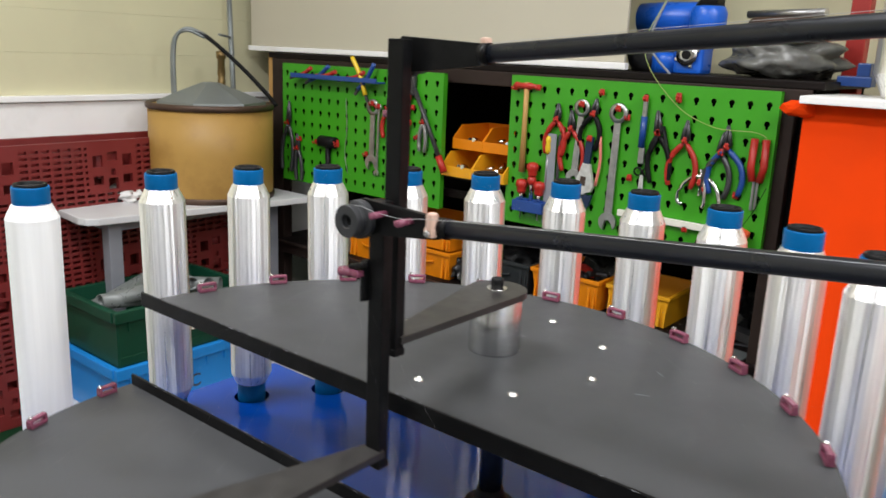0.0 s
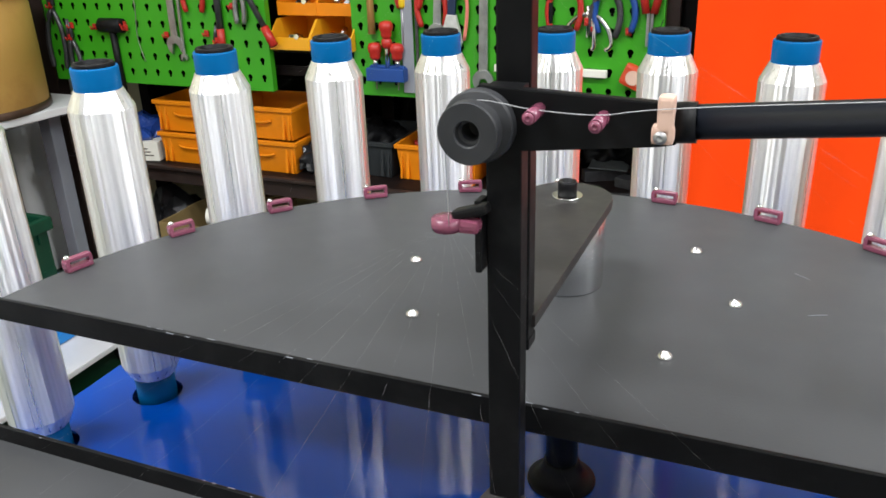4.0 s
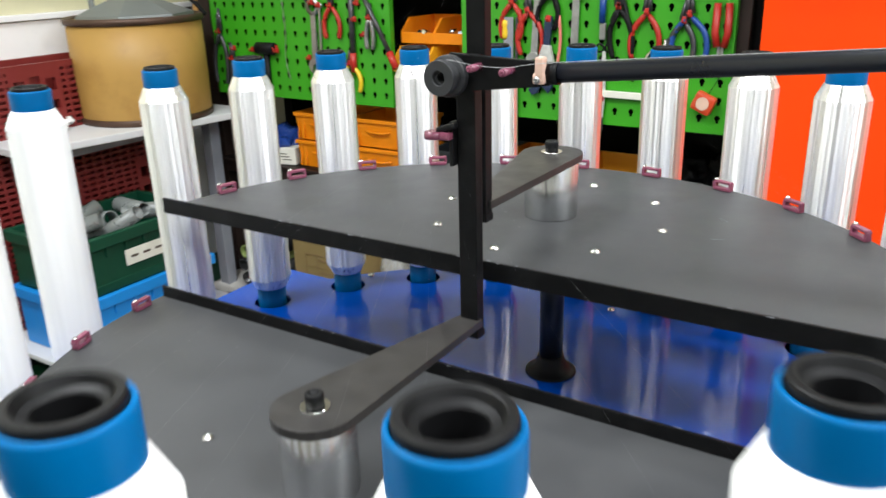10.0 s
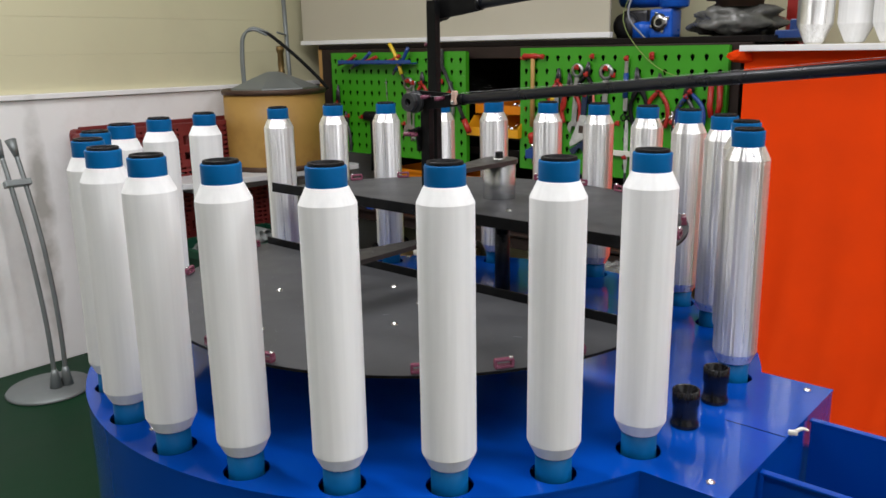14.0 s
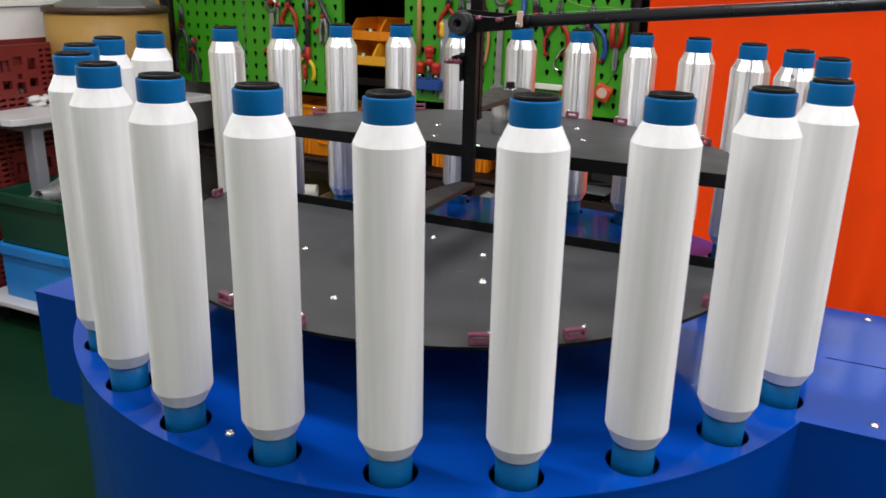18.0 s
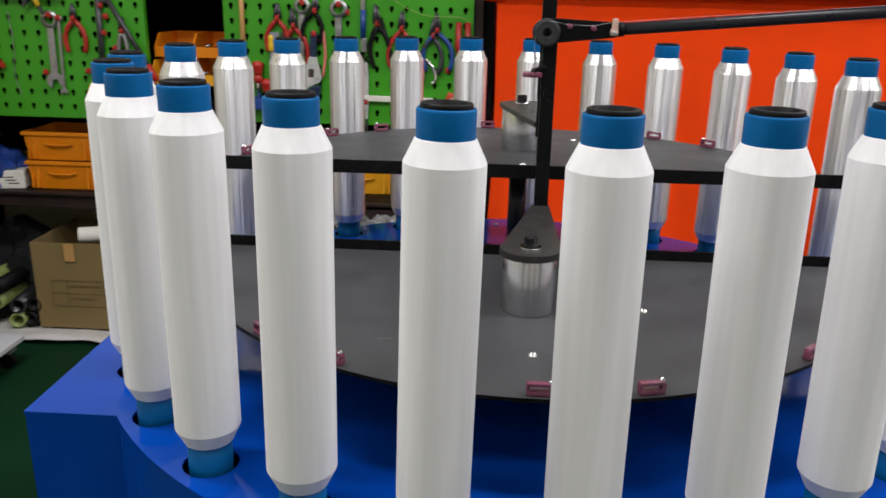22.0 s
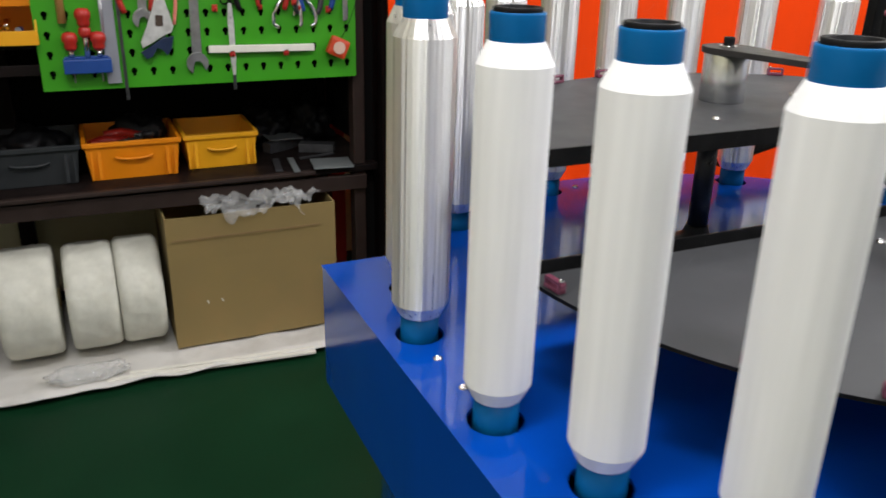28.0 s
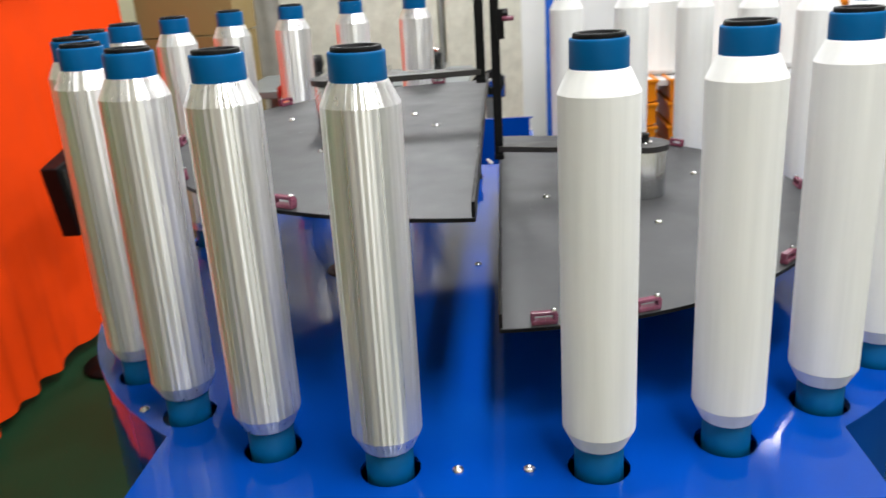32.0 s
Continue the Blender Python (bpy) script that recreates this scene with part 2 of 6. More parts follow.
M_sheet = mat("white_plastic_sheet", (0.62, 0.60, 0.56), 0.5, vary=0.10, scale=9, bump=0.5, bscale=22, dirt=(0.36, 0.34, 0.29), dscale=7, damt=0.55)
M_bsteel = mat("bright_tool_steel", (0.60, 0.60, 0.58), 0.42, metal=0.35, vary=0.16, scale=50, dirt=(0.22, 0.20, 0.17), dscale=28, damt=0.45)
M_navy = mat("dark_navy_enamel", (0.010, 0.022, 0.060), 0.4, vary=0.12, scale=40)
M_tape = mat("orange_red_plastic", (0.52, 0.055, 0.016), 0.4, vary=0.08)
M_rtool = mat("red_plastic_handle", (0.40, 0.020, 0.013), 0.4, vary=0.1, each=0.1)
M_btool = mat("blue_plastic_handle", (0.012, 0.055, 0.24), 0.35, vary=0.1)
M_ytool = mat("yellow_plastic_handle", (0.75, 0.50, 0.02), 0.35, vary=0.1)
M_wood = mat("pale_wood", (0.50, 0.28, 0.09), 0.55, vary=0.15, scale=20, stretch=(1, 1, 0.1))
M_motor = mat("motor_blue_enamel", (0.012, 0.12, 0.62), 0.3, vary=0.08, scale=15)
M_print = mat("dark_print", (0.05, 0.03, 0.02), 0.7, vary=0.05)
M_redsteel = mat("red_steel", (0.35, 0.02, 0.015), 0.45, vary=0.1)
M_screen = mat("beige_board", (0.52, 0.48, 0.38), 0.6, vary=0.02, scale=3, dirt=(0.5, 0.45, 0.35), dscale=2, damt=0.25)
M_greentube = mat("pale_green_tube", (0.26, 0.33, 0.09), 0.5, vary=0.08)
M_bluebag = mat("blue_plastic_bag", (0.02, 0.06, 0.28), 0.25, vary=0.2, scale=20, bump=0.8, bscale=40)
M_blackbag = mat("black_plastic_bag", (0.02, 0.02, 0.021), 0.2, vary=0.2, bump=0.8, bscale=40)
M_glove = mat("white_cotton", (0.75, 0.74, 0.72), 0.9, vary=0.05, bump=0.5, bscale=300)
M_thread = mat("fine_white_thread", (0.42, 0.42, 0.42), 0.5, vary=0.0)


# ---- mesh helpers ----
def box(bm, c, s, bevel=0.0, rot=None):
    r = bmesh.ops.create_cube(bm, size=1.0)
    m = Matrix.Translation(c) @ (rot or Matrix()) @ Matrix.Diagonal((*s, 1))
    bmesh.ops.transform(bm, matrix=m, verts=r["verts"])
    if bevel:
        es = list({e for v in r["verts"] for e in v.link_edges})
        bmesh.ops.bevel(bm, geom=es, offset=bevel, segments=2, affect="EDGES", profile=0.6)
    return bm


def lathe(bm, prof, seg=32, m=None, wobble=0.0, closed=True):
    """Turn (r, z) pairs round the z axis."""
    rings = []
    m = m or Matrix()
    ws = [1 + wobble * random.uniform(-1, 1) for _ in range(seg)]
    for r, z in prof:
        rings.append([bm.verts.new(m @ Vector((r * ws[i] * math.cos(math.tau * i / seg), r * ws[i] * math.sin(math.tau * i / seg), z))) for i in range(seg)])
    for a, b in zip(rings, rings[1:]):
        for i in range(seg):
            f = bm.faces.new((a[i], a[(i + 1) % seg], b[(i + 1) % seg], b[i]))
            f.smooth = True
    if closed:
        bm.faces.new(rings[0][::-1])
        bm.faces.new(rings[-1])
    return bm


def prism(bm, pts, z0, z1, m=None, bevel=0.0):
    """A flat outline made solid between two heights."""
    m = m or Matrix()
    lo = [bm.verts.new(m @ Vector((x, y, z0))) for x, y in pts]
    hi = [bm.verts.new(m @ Vector((x, y, z1))) for x, y in pts]
    k = len(pts)
    fs = [bm.faces.new(lo[::-1]), bm.faces.new(hi)]
    for i in range(k):
        fs.append(bm.faces.new((lo[i], lo[(i + 1) % k], hi[(i + 1) % k], hi[i])))
    if bevel:
        es = [e for e in fs[1].edges] + [e for e in fs[0].edges]
        bmesh.ops.bevel(bm, geom=es, offset=bevel, segments=2, affect="EDGES", profile=0.6)
    return bm


def sweep(bm, pts, r, seg=8, caps=True):
    """A round bar along points; r one number or one for each point."""
    pts = [Vector(p) for p in pts]
    rs = r if isinstance(r, (list, tuple)) else [r] * len(pts)
    rings, up = [], Vector((0.13, 0.21, 0.97)).normalized()
    for i, p in enumerate(pts):
        d = (pts[min(i + 1, len(pts) - 1)] - pts[max(i - 1, 0)]).normalized()
        if abs(d.dot(up)) > 0.95:
            up = Vector((0.97, 0.13, 0.21)).normalized()
        a = d.cross(up).normalized()
        b = d.cross(a)
        up = -b.cross(d).cross(d).normalized() if False else up
        rings.append([bm.verts.new(p + rs[i] * (math.cos(math.tau * k / seg) * a + math.sin(math.tau * k / seg) * b)) for k in range(seg)])
    for a, b in zip(rings, rings[1:]):
        for i in range(seg):
            f = bm.faces.new((a[i], b[i], b[(i + 1) % seg], a[(i + 1) % seg]))
            f.smooth = True
    if caps:
        bm.faces.new(rings[0]), bm.faces.new(rings[-1][::-1])
    return bm


def curve_pts(ctrl, k=6):
    """A smooth line through control points."""
    c = [Vector(p) for p in ctrl]
    c = [2 * c[0] - c[1]] + c + [2 * c[-1] - c[-2]]
    out = []
    for i in range(1, len(c) - 2):
        for j in range(k):
            t = j / k
            out.append(0.5 * ((2 * c[i]) + (c[i + 1] - c[i - 1]) * t + (2 * c[i - 1] - 5 * c[i] + 4 * c[i + 1] - c[i + 2]) * t * t + (3 * c[i] - c[i - 1] - 3 * c[i + 1] + c[i + 2]) * t ** 3))
    return out + [c[-2]]


def filled(bm, loops, m=None):
    """A flat face with holes from closed loops of (x, y)."""
    m = m or Matrix()
    es = []
    for lp in loops:
        vs = [bm.verts.new(m @ Vector((x, y, 0))) for x, y in lp]
        es += [bm.edges.new((vs[i], vs[(i + 1) % len(vs)])) for i in range(len(vs))]
    bmesh.ops.triangle_fill(bm, use_beauty=True, use_dissolve=False, edges=es)
    return bm


def solid(bm, v):
    """Make the flat faces of bm thick along v."""
    r = bmesh.ops.extrude_face_region(bm, geom=bm.faces[:] + bm.edges[:] + bm.verts[:])
    bmesh.ops.translate(bm, vec=v, verts=[g for g in r["geom"] if isinstance(g, bmesh.types.BMVert)])
    bmesh.ops.recalc_face_normals(bm, faces=bm.faces[:])
    return bm


def link(name, bm, material, parent=None, m=None):
    bmesh.ops.recalc_face_normals(bm, faces=bm.faces[:])
    me = bpy.data.meshes.new(name)
    bm.to_mesh(me)
    bm.free()
    me.materials.append(material)
    ob = new(name, me)
    if parent:
        ob.parent = parent
    if m:
        ob.matrix_basis = m
    return ob


def part(name, bm, material, parent, label="", m=None):
    return tagged(link(name, bm, material, parent, m), label)


def thing(name, label, category, at=(0, 0, 0), rz=0.0, group="", kind=""):
    ob = new(name)
    ob.empty_display_size = 0.05
    ob.matrix_basis = pose(*at, 0, 0, rz)
    return tagged(ob, label, category, group, kind)


def setting(name, bm, material, label, category):
    return tagged(link(name, bm, material), label, category, kind="structure")


def nb():
    return bmesh.new()


RX = Matrix.Rotation(math.pi / 2, 4, "X")      # z axis to -y
RY = Matrix.Rotation(math.pi / 2, 4, "Y")      # z axis to +x


def at(x, y, z):
    return Matrix.Translation((x, y, z))


# ---- the room ----
x0, x1, y0, y1, top = ROOM
setting("floor", box(nb(), ((x0 + x1) / 2, (y0 + y1) / 2, -0.05), (x1 - x0 + 0.4, y1 - y0 + 0.4, 0.1)), M_floor, "glossy dark green epoxy floor with scuffs", "floor")
setting("ceiling", box(nb(), ((x0 + x1) / 2, (y0 + y1) / 2, top + 0.05), (x1 - x0 + 0.4, y1 - y0 + 0.4, 0.1)), M_ceil, "plain unseen ceiling, dark grey to cut bounced light", "ceiling")
bm = nb()
for k in range(12):      # horizontal panel ribs with shallow joints
    z = 1.195 + k * 0.16
    box(bm, (x0 - 0.05, (y0 + y1) / 2, z + 0.08), (0.1, y1 - y0, 0.1597), 0.0012)
setting("wall_left", bm, M_wall, "cream ribbed panel wall above a white ledge", "wall")
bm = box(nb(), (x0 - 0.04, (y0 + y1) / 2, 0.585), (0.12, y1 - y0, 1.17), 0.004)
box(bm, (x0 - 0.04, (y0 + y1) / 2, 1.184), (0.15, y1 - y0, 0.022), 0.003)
setting("wall_left_base", bm, M_white, "rough white painted lower wall with stains and a painted shadow", "wall")
setting("wall_back", box(nb(), ((x0 + x1) / 2, y1 + 0.05, top / 2), (x1 - x0 + 0.2, 0.1, top)), M_wall, "cream wall behind the tool bench", "wall")
setting("wall_right", box(nb(), (x1 + 0.05, (y0 + y1) / 2, top / 2), (0.1, y1 - y0 + 0.2, top)), M_bright, "plain white workshop wall", "wall")
setting("wall_front", box(nb(), ((x0 + x1) / 2, y0 - 0.05, top / 2), (x1 - x0 + 0.2, 0.1, top)), M_hall, "plain unseen wall, darkened to limit bounced light", "wall")
for lx, ly, watt in LAMPS:
    t = thing("ceiling_light", "metal ceiling light housing in the ceiling's dark grey", "ceiling light", (lx, ly, 3.04), group="ceiling lights")
    bm = nb()
    for sx, sy, px, py in ((1.34, 0.03, 0, 0.17), (1.34, 0.03, 0, -0.17), (0.03, 0.31, 0.655, 0), (0.03, 0.31, -0.655, 0)):
        box(bm, (px, py, 0.03), (sx, sy, 0.06), 0.003)
    part("housing", bm, M_ceil, t)

# ---- the winding machine ----
TOP = 0.80                                 # table height
R_T = 0.628                                # round table
R_B = 0.583                                # ring of bobbins
P_W, P_S, G_B = 13.914, 13.886, 10.42      # pitch and first angle of the white and silver bobbins


def on_ring(deg, r=R_B):
    a = radians(deg)
    return r * math.cos(a), r * math.sin(a)


white_at = [on_ring(180 + G_B + i * P_W) for i in range(12)]
silver_at = [on_ring(180 - G_B - i * P_S) for i in range(12)]
EX0, EY0, EX1, EY1 = -0.627, 0.369, 0.706, 0.218      # end blocks


def ring_pts(cx, cy, r, k):
    return [(cx + r * math.cos(math.tau * i / k), cy + r * math.sin(math.tau * i / k)) for i in range(k)]


outline = []
a0 = math.asin(EY1 / R_T)
a1 = math.pi - math.asin(EY0 / R_T)
outline += [(EX1, -EY1), (EX1, EY1)]
outline += [(R_T * math.cos(a0 + (a1 - a0) * i / 60), R_T * math.sin(a0 + (a1 - a0) * i / 60)) for i in range(61)]
outline += [(EX0, EY0), (EX0, -EY0)]
outline += [(x, -y) for x, y in reversed(outline[2:63])]

machine = thing("winding_machine", "glossy blue painted round yarn winding machine on steel legs", "winding machine", (0, 0, TOP))
COLS = [(0, 0.252), (0, -0.252)]
holes = [ring_pts(x, y, 0.0314, 24) for x, y in white_at + silver_at] + [ring_pts(x, y, 0.034, 24) for x, y in COLS]
bm = solid(filled(nb(), [outline] + holes), (0, 0, -0.004))
part("table_top", bm, M_blue, machine, "glossy blue sheet steel top with round openings")
# skirt: round apron and the boxed ends
arc = lambda s0, s1, k: [(R_T * 0.998 * math.cos(s0 + (s1 - s0) * i / k), R_T * 0.998 * math.sin(s0 + (s1 - s0) * i / k)) for i in range(k + 1)]


def wall_strip(bm, pts, z0, z1, closed=False):
    vs = [(bm.verts.new((x, y, z0)), bm.verts.new((x, y, z1))) for x, y in pts]
    if closed:
        vs.append(vs[0])
    for (a, b), (c, d) in zip(vs, vs[1:]):
        f = bm.faces.new((a, c, d, b))
        f.smooth = True
    return bm


part("apron", wall_strip(nb(), arc(0, math.tau, 120)[:-1], -0.46, -0.004, True), M_blue, machine, "curved blue steel apron")
for nm, pts in (("end_box", [(-0.504, EY0 - 0.001), (EX0 + 0.001, EY0 - 0.001), (EX0 + 0.001, -EY0 + 0.001), (-0.504, -EY0 + 0.001)]), ("end_box", [(0.55, -EY1 + 0.001), (EX1 - 0.001, -EY1 + 0.001), (EX1 - 0.001, EY1 - 0.001), (0.55, EY1 - 0.001)])):
    bm = nb()
    for (ax, ay), (bx, by) in zip(pts, pts[1:]):
        v = [bm.verts.new(q) for q in ((ax, ay, -0.004), (bx, by, -0.004), (bx, by, -0.205), (ax, ay, -0.205))]
        bm.faces.new(v)
    v = [bm.verts.new((x, y, -0.205)) for x, y in pts]
    bm.faces.new(v)
    part(nm, bm, M_blue, machine, "blue folded steel box end")
for x, y in ((-0.50, 0.30), (-0.50, -0.30), (0.5, 0.3), (0.5, -0.3)):
    part("leg", box(nb(), (x, y, -0.60), (0.06, 0.06, 0.396), 0.004), M_leg, machine, "grey steel leg")
part("inner_floor", lathe(nb(), [(0.60, -0.30), (0.60, -0.29)], 48), M_blue, machine)
part("seam", box(nb(), (0.66, 0, 0.0002), (0.09, 0.0010, 0.0010)), M_dark, machine)


def dome(bm, c, r, h):
    lathe(bm, [(r, 0), (r, h * 0.2), (r * 0.85, h * 0.65), (r * 0.5, h * 0.95), (r * 0.42, h), (r * 0.36, h * 0.55), (r * 0.01, h * 0.5)], 14, at(*c))
    return bm


for x, y in ((-0.578, 0.036), (-0.578, -0.036), (0.674, 0.188), (0.674, -0.188), (-0.032, -0.575), (-0.032, 0.578), (0.005, 0.03), (0.005, -0.03), (-0.45, 0.42), (0.0, 0.49)):
    part("screw", dome(nb(), (x, y, 0), 0.0062, 0.004), M_chrome, machine, "domed chrome screw")
for x, y in COLS:
    bm = lathe(nb(), [(0.036, -0.03), (0.036, 0.0015), (0.0355, 0.003), (0.032, 0.0035), (0.027, 0.006), (0.0225, 0.012), (0.0195, 0.020), (0.0187, 0.026), (0.0166, 0.0265)], 36, at(x, y, 0))
    part("shaft_boot", bm, M_rubber, machine, "black rubber boot round the lifting shaft")
for y in (0.054, -0.054):
    bm = lathe(nb(), [(0.0205, 0), (0.0212, 0.003), (0.0205, 0.007), (0.0182, 0.012), (0.0180, 0.033), (0.0182, 0.035), (0.0182, 0.046), (0.0182, 0.0575), (0.0178, 0.0585), (0.0165, 0.057), (0.0165, 0.01), (0.001, 0.008)], 80)
    for q in bm.verts:        # moulded ribs round the rim
        if 0.034 < q.co.z < 0.058 and q.co.xy.length > 0.0175 and round(math.atan2(q.co.y, q.co.x) / math.tau * 80) % 4 < 2:
            q.co.xy *= 1.09
    part("spindle_cup", bm, M_gloss, machine, "empty black plastic bobbin cup with ribbed rim", at(0.575, y, 0.0))
bm = box(nb(), (0.709, 0.016, 0.003), (0.013, 0.007, 0.007), 0.002, Matrix.Rotation(0.5, 4, "Z"))
sweep(bm, curve_pts([(0.712, 0.018, 0.005), (0.719, 0.024, 0.009), (0.728, 0.026, 0.008)], 4), [0.003] * 5 + [0.002] * 3 + [0.001], 8)
part("edge_clip", bm, M_label, machine, "small off-white clip on the table edge")

# open trough that runs out from the end of the machine
for c, q in (((0.93, 0.100, -0.212), (0.44, 0.003, 0.40)), ((0.93, -0.095, -0.212), (0.44, 0.003, 0.40)), ((1.151, 0.0025, -0.192), (0.003, 0.198, 0.44)), ((0.93, 0.0025, -0.411), (0.44, 0.198, 0.003))):
    part("trough_wall", box(nb(), c, q), M_blue, machine, "deep blue folded steel trough side")
for c, q in (((0.93, 0.104, -0.0105), (0.446, 0.012, 0.004)), ((0.93, -0.099, -0.0105), (0.446, 0.012, 0.004)), ((1.155, 0.0025, 0.0295), (0.012, 0.216, 0.004))):
    part("trough_lip", box(nb(), c, q, 0.001), M_blue, machine, "narrow folded lip")
# near-black pad fills the bottom of the trough
part("trough_pad", box(nb(), (0.93, 0.0025, -0.36), (0.42, 0.18, 0.09), 0.012), M_blackbag, machine, "near-black pad low in the trough")
part("trough_leg", box(nb(), (1.10, 0.0, -0.606), (0.05, 0.05, 0.386), 0.004), M_leg, machine, "grey steel leg")


# ---- bobbins ----
def turned(bm, prof, seg, wob=0.0):
    """Like lathe, with crisp edges between the steps of the profile."""
    lathe(bm, prof, seg, wobble=wob, closed=False)
    for e in bm.edges:
        if abs(e.verts[0].co.z - e.verts[1].co.z) < 1e-6:
            e.smooth = False
    return bm


def foil_winding(bm, prof, seg=192):
    """Foil yarn lies in flats and fine ridges that run the whole length of the bobbin."""
    rnd = random.Random(29)
    waves = [(k, rnd.uniform(0, math.tau), a) for k, a in ((5, 0.0035), (8, 0.0050), (13, 0.0045), (21, 0.0040), (31, 0.0046), (43, 0.0024), (61, 0.0008))]
    push = [1 + sum(a * math.cos(k * math.tau * i / seg + ph) for k, ph, a in waves) for i in range(seg)]
    rings = [[bm.verts.new((r * push[i] * math.cos(math.tau * i / seg), r * push[i] * math.sin(math.tau * i / seg), z)) for i in range(seg)] for r, z in prof]
    for lo, hi in zip(rings, rings[1:]):
        for i in range(seg):
            bm.faces.new((lo[i], lo[(i + 1) % seg], hi[(i + 1) % seg], hi[i])).smooth = True
    for e in bm.edges:
        if abs(e.verts[0].co.z - e.verts[1].co.z) < 1e-6:
            e.smooth = False
    return bm


def bobbin_parts(t, yarn, foiled):
    part("lower_collar", lathe(nb(), [(0.0244, -0.03), (0.0244, 0.0315)], 32), M_cap, t, "blue plastic lower collar")
    prof = [(0.0244, 0.0305), (0.0266, 0.0310), (0.0355, 0.0495), (0.0357, 0.3735), (0.0262, 0.3935), (0.0248, 0.3942)]
    if foiled:
        part("yarn_package", foil_winding(nb(), prof), yarn, t, "silver foil yarn with fine lengthwise ribs")
    else:
        part("yarn_package", turned(nb(), prof, 65, 0.0012), yarn, t, "smooth white yarn winding")
    part("cap", lathe(nb(), [(0.0250, 0.3930), (0.0252, 0.3940), (0.0253, 0.4165), (0.0250, 0.4180), (0.0243, 0.4188), (0.0228, 0.4188), (0.0224, 0.4180), (0.0223, 0.3940)], 36, closed=False), M_cap, t, "blue plastic cap")
    part("core_ring", turned(nb(), [(0.0222, 0.405), (0.0222, 0.4212), (0.0219, 0.4224), (0.0211, 0.4230), (0.0186, 0.4230), (0.0178, 0.4226), (0.0160, 0.4190), (0.0128, 0.4178), (0.0122, 0.4170), (0.0118, 0.36)], 36), M_rubber, t, "black ring inside the cap")


# how far each bobbin's top leans off the plumb line, in millimetres
LEAN = {"white_bobbin": [(2.2, 1.9), (1, 2.8), (0, 3.6), (-1.4, 4.2), (0.4, 5.3), (5.6, 2.6), (-0.5, 3.1), (-2.2, 0.1), (-3.2, 2.1), (-2.6, 3.1), (-0.8, 1.7), (-0.8, 3.1)],
        "silver_bobbin": [(1.3, -4.2), (3.4, -0.9), (2.1, -5.1), (1.2, -3.7), (-1.7, -3.9), (0.3, -1.3), (-2.5, 2.2), (-0, 1.7), (-0.3, -0.1), (1.8, -3.9), (-0.3, -1.5), (-2.4, -3.3)]}


def upright(x, y, lean, turn):
    """A bobbin's pose in its opening: turned round its spindle, then tipped a little."""
    tip = Vector((lean[0] / 1000, lean[1] / 1000, 0.42)).normalized()
    return at(x, y, TOP) @ Vector((0, 0, 1)).rotation_difference(tip).to_matrix().to_4x4() @ Matrix.Rotation(radians(turn), 4, "Z")


for nm, spots, yarn, foiled, lab in (("white_bobbin", white_at, M_yarn, False, "tall white yarn bobbin with a blue cap in the machine table"), ("silver_bobbin", silver_at, M_silver, True, "shiny silver yarn bobbin with a blue cap in the machine table")):
    first = thing(nm, lab, "bobbin", (*spots[0], TOP), group=nm.replace("_", " ") + "s round the table")
    bobbin_parts(first, yarn, foiled)
    for i, (x, y) in enumerate(spots[1:], 1):
        copy_thing(first, upright(x, y, LEAN[nm][i], 47 * i))
    first.matrix_basis = upright(*spots[0], LEAN[nm][0], 0)


def placed(bm, m):
    bmesh.ops.transform(bm, matrix=m, verts=bm.verts[:])
    return bm


# ---- the two half-round guide plates with their posts ----
def thread_guide(parent, x, y, z, deg):
    """A pink ceramic eyelet on the plate's rim, with a screw."""
    m = at(x, y, z) @ Matrix.Rotation(radians(deg), 4, "Z")
    bm = nb()
    box(bm, (0, 0, 0.003), (0.010, 0.028, 0.005), 0.0014)
    box(bm, (0.0, 0.0125, 0.008), (0.009, 0.005, 0.009), 0.0014)
    box(bm, (0.0, 0.0, 0.0125), (0.008, 0.028, 0.004), 0.0013)
    box(bm, (0.0, -0.0125, 0.008), (0.008, 0.004, 0.009), 0.0012)
    g = part("thread_guide", bm, M_pink, parent, "pink ceramic yarn guide", m)
    part("screw", dome(nb(), (0, 0.011, 0.0145), 0.0032, 0.003), M_chrome, g)


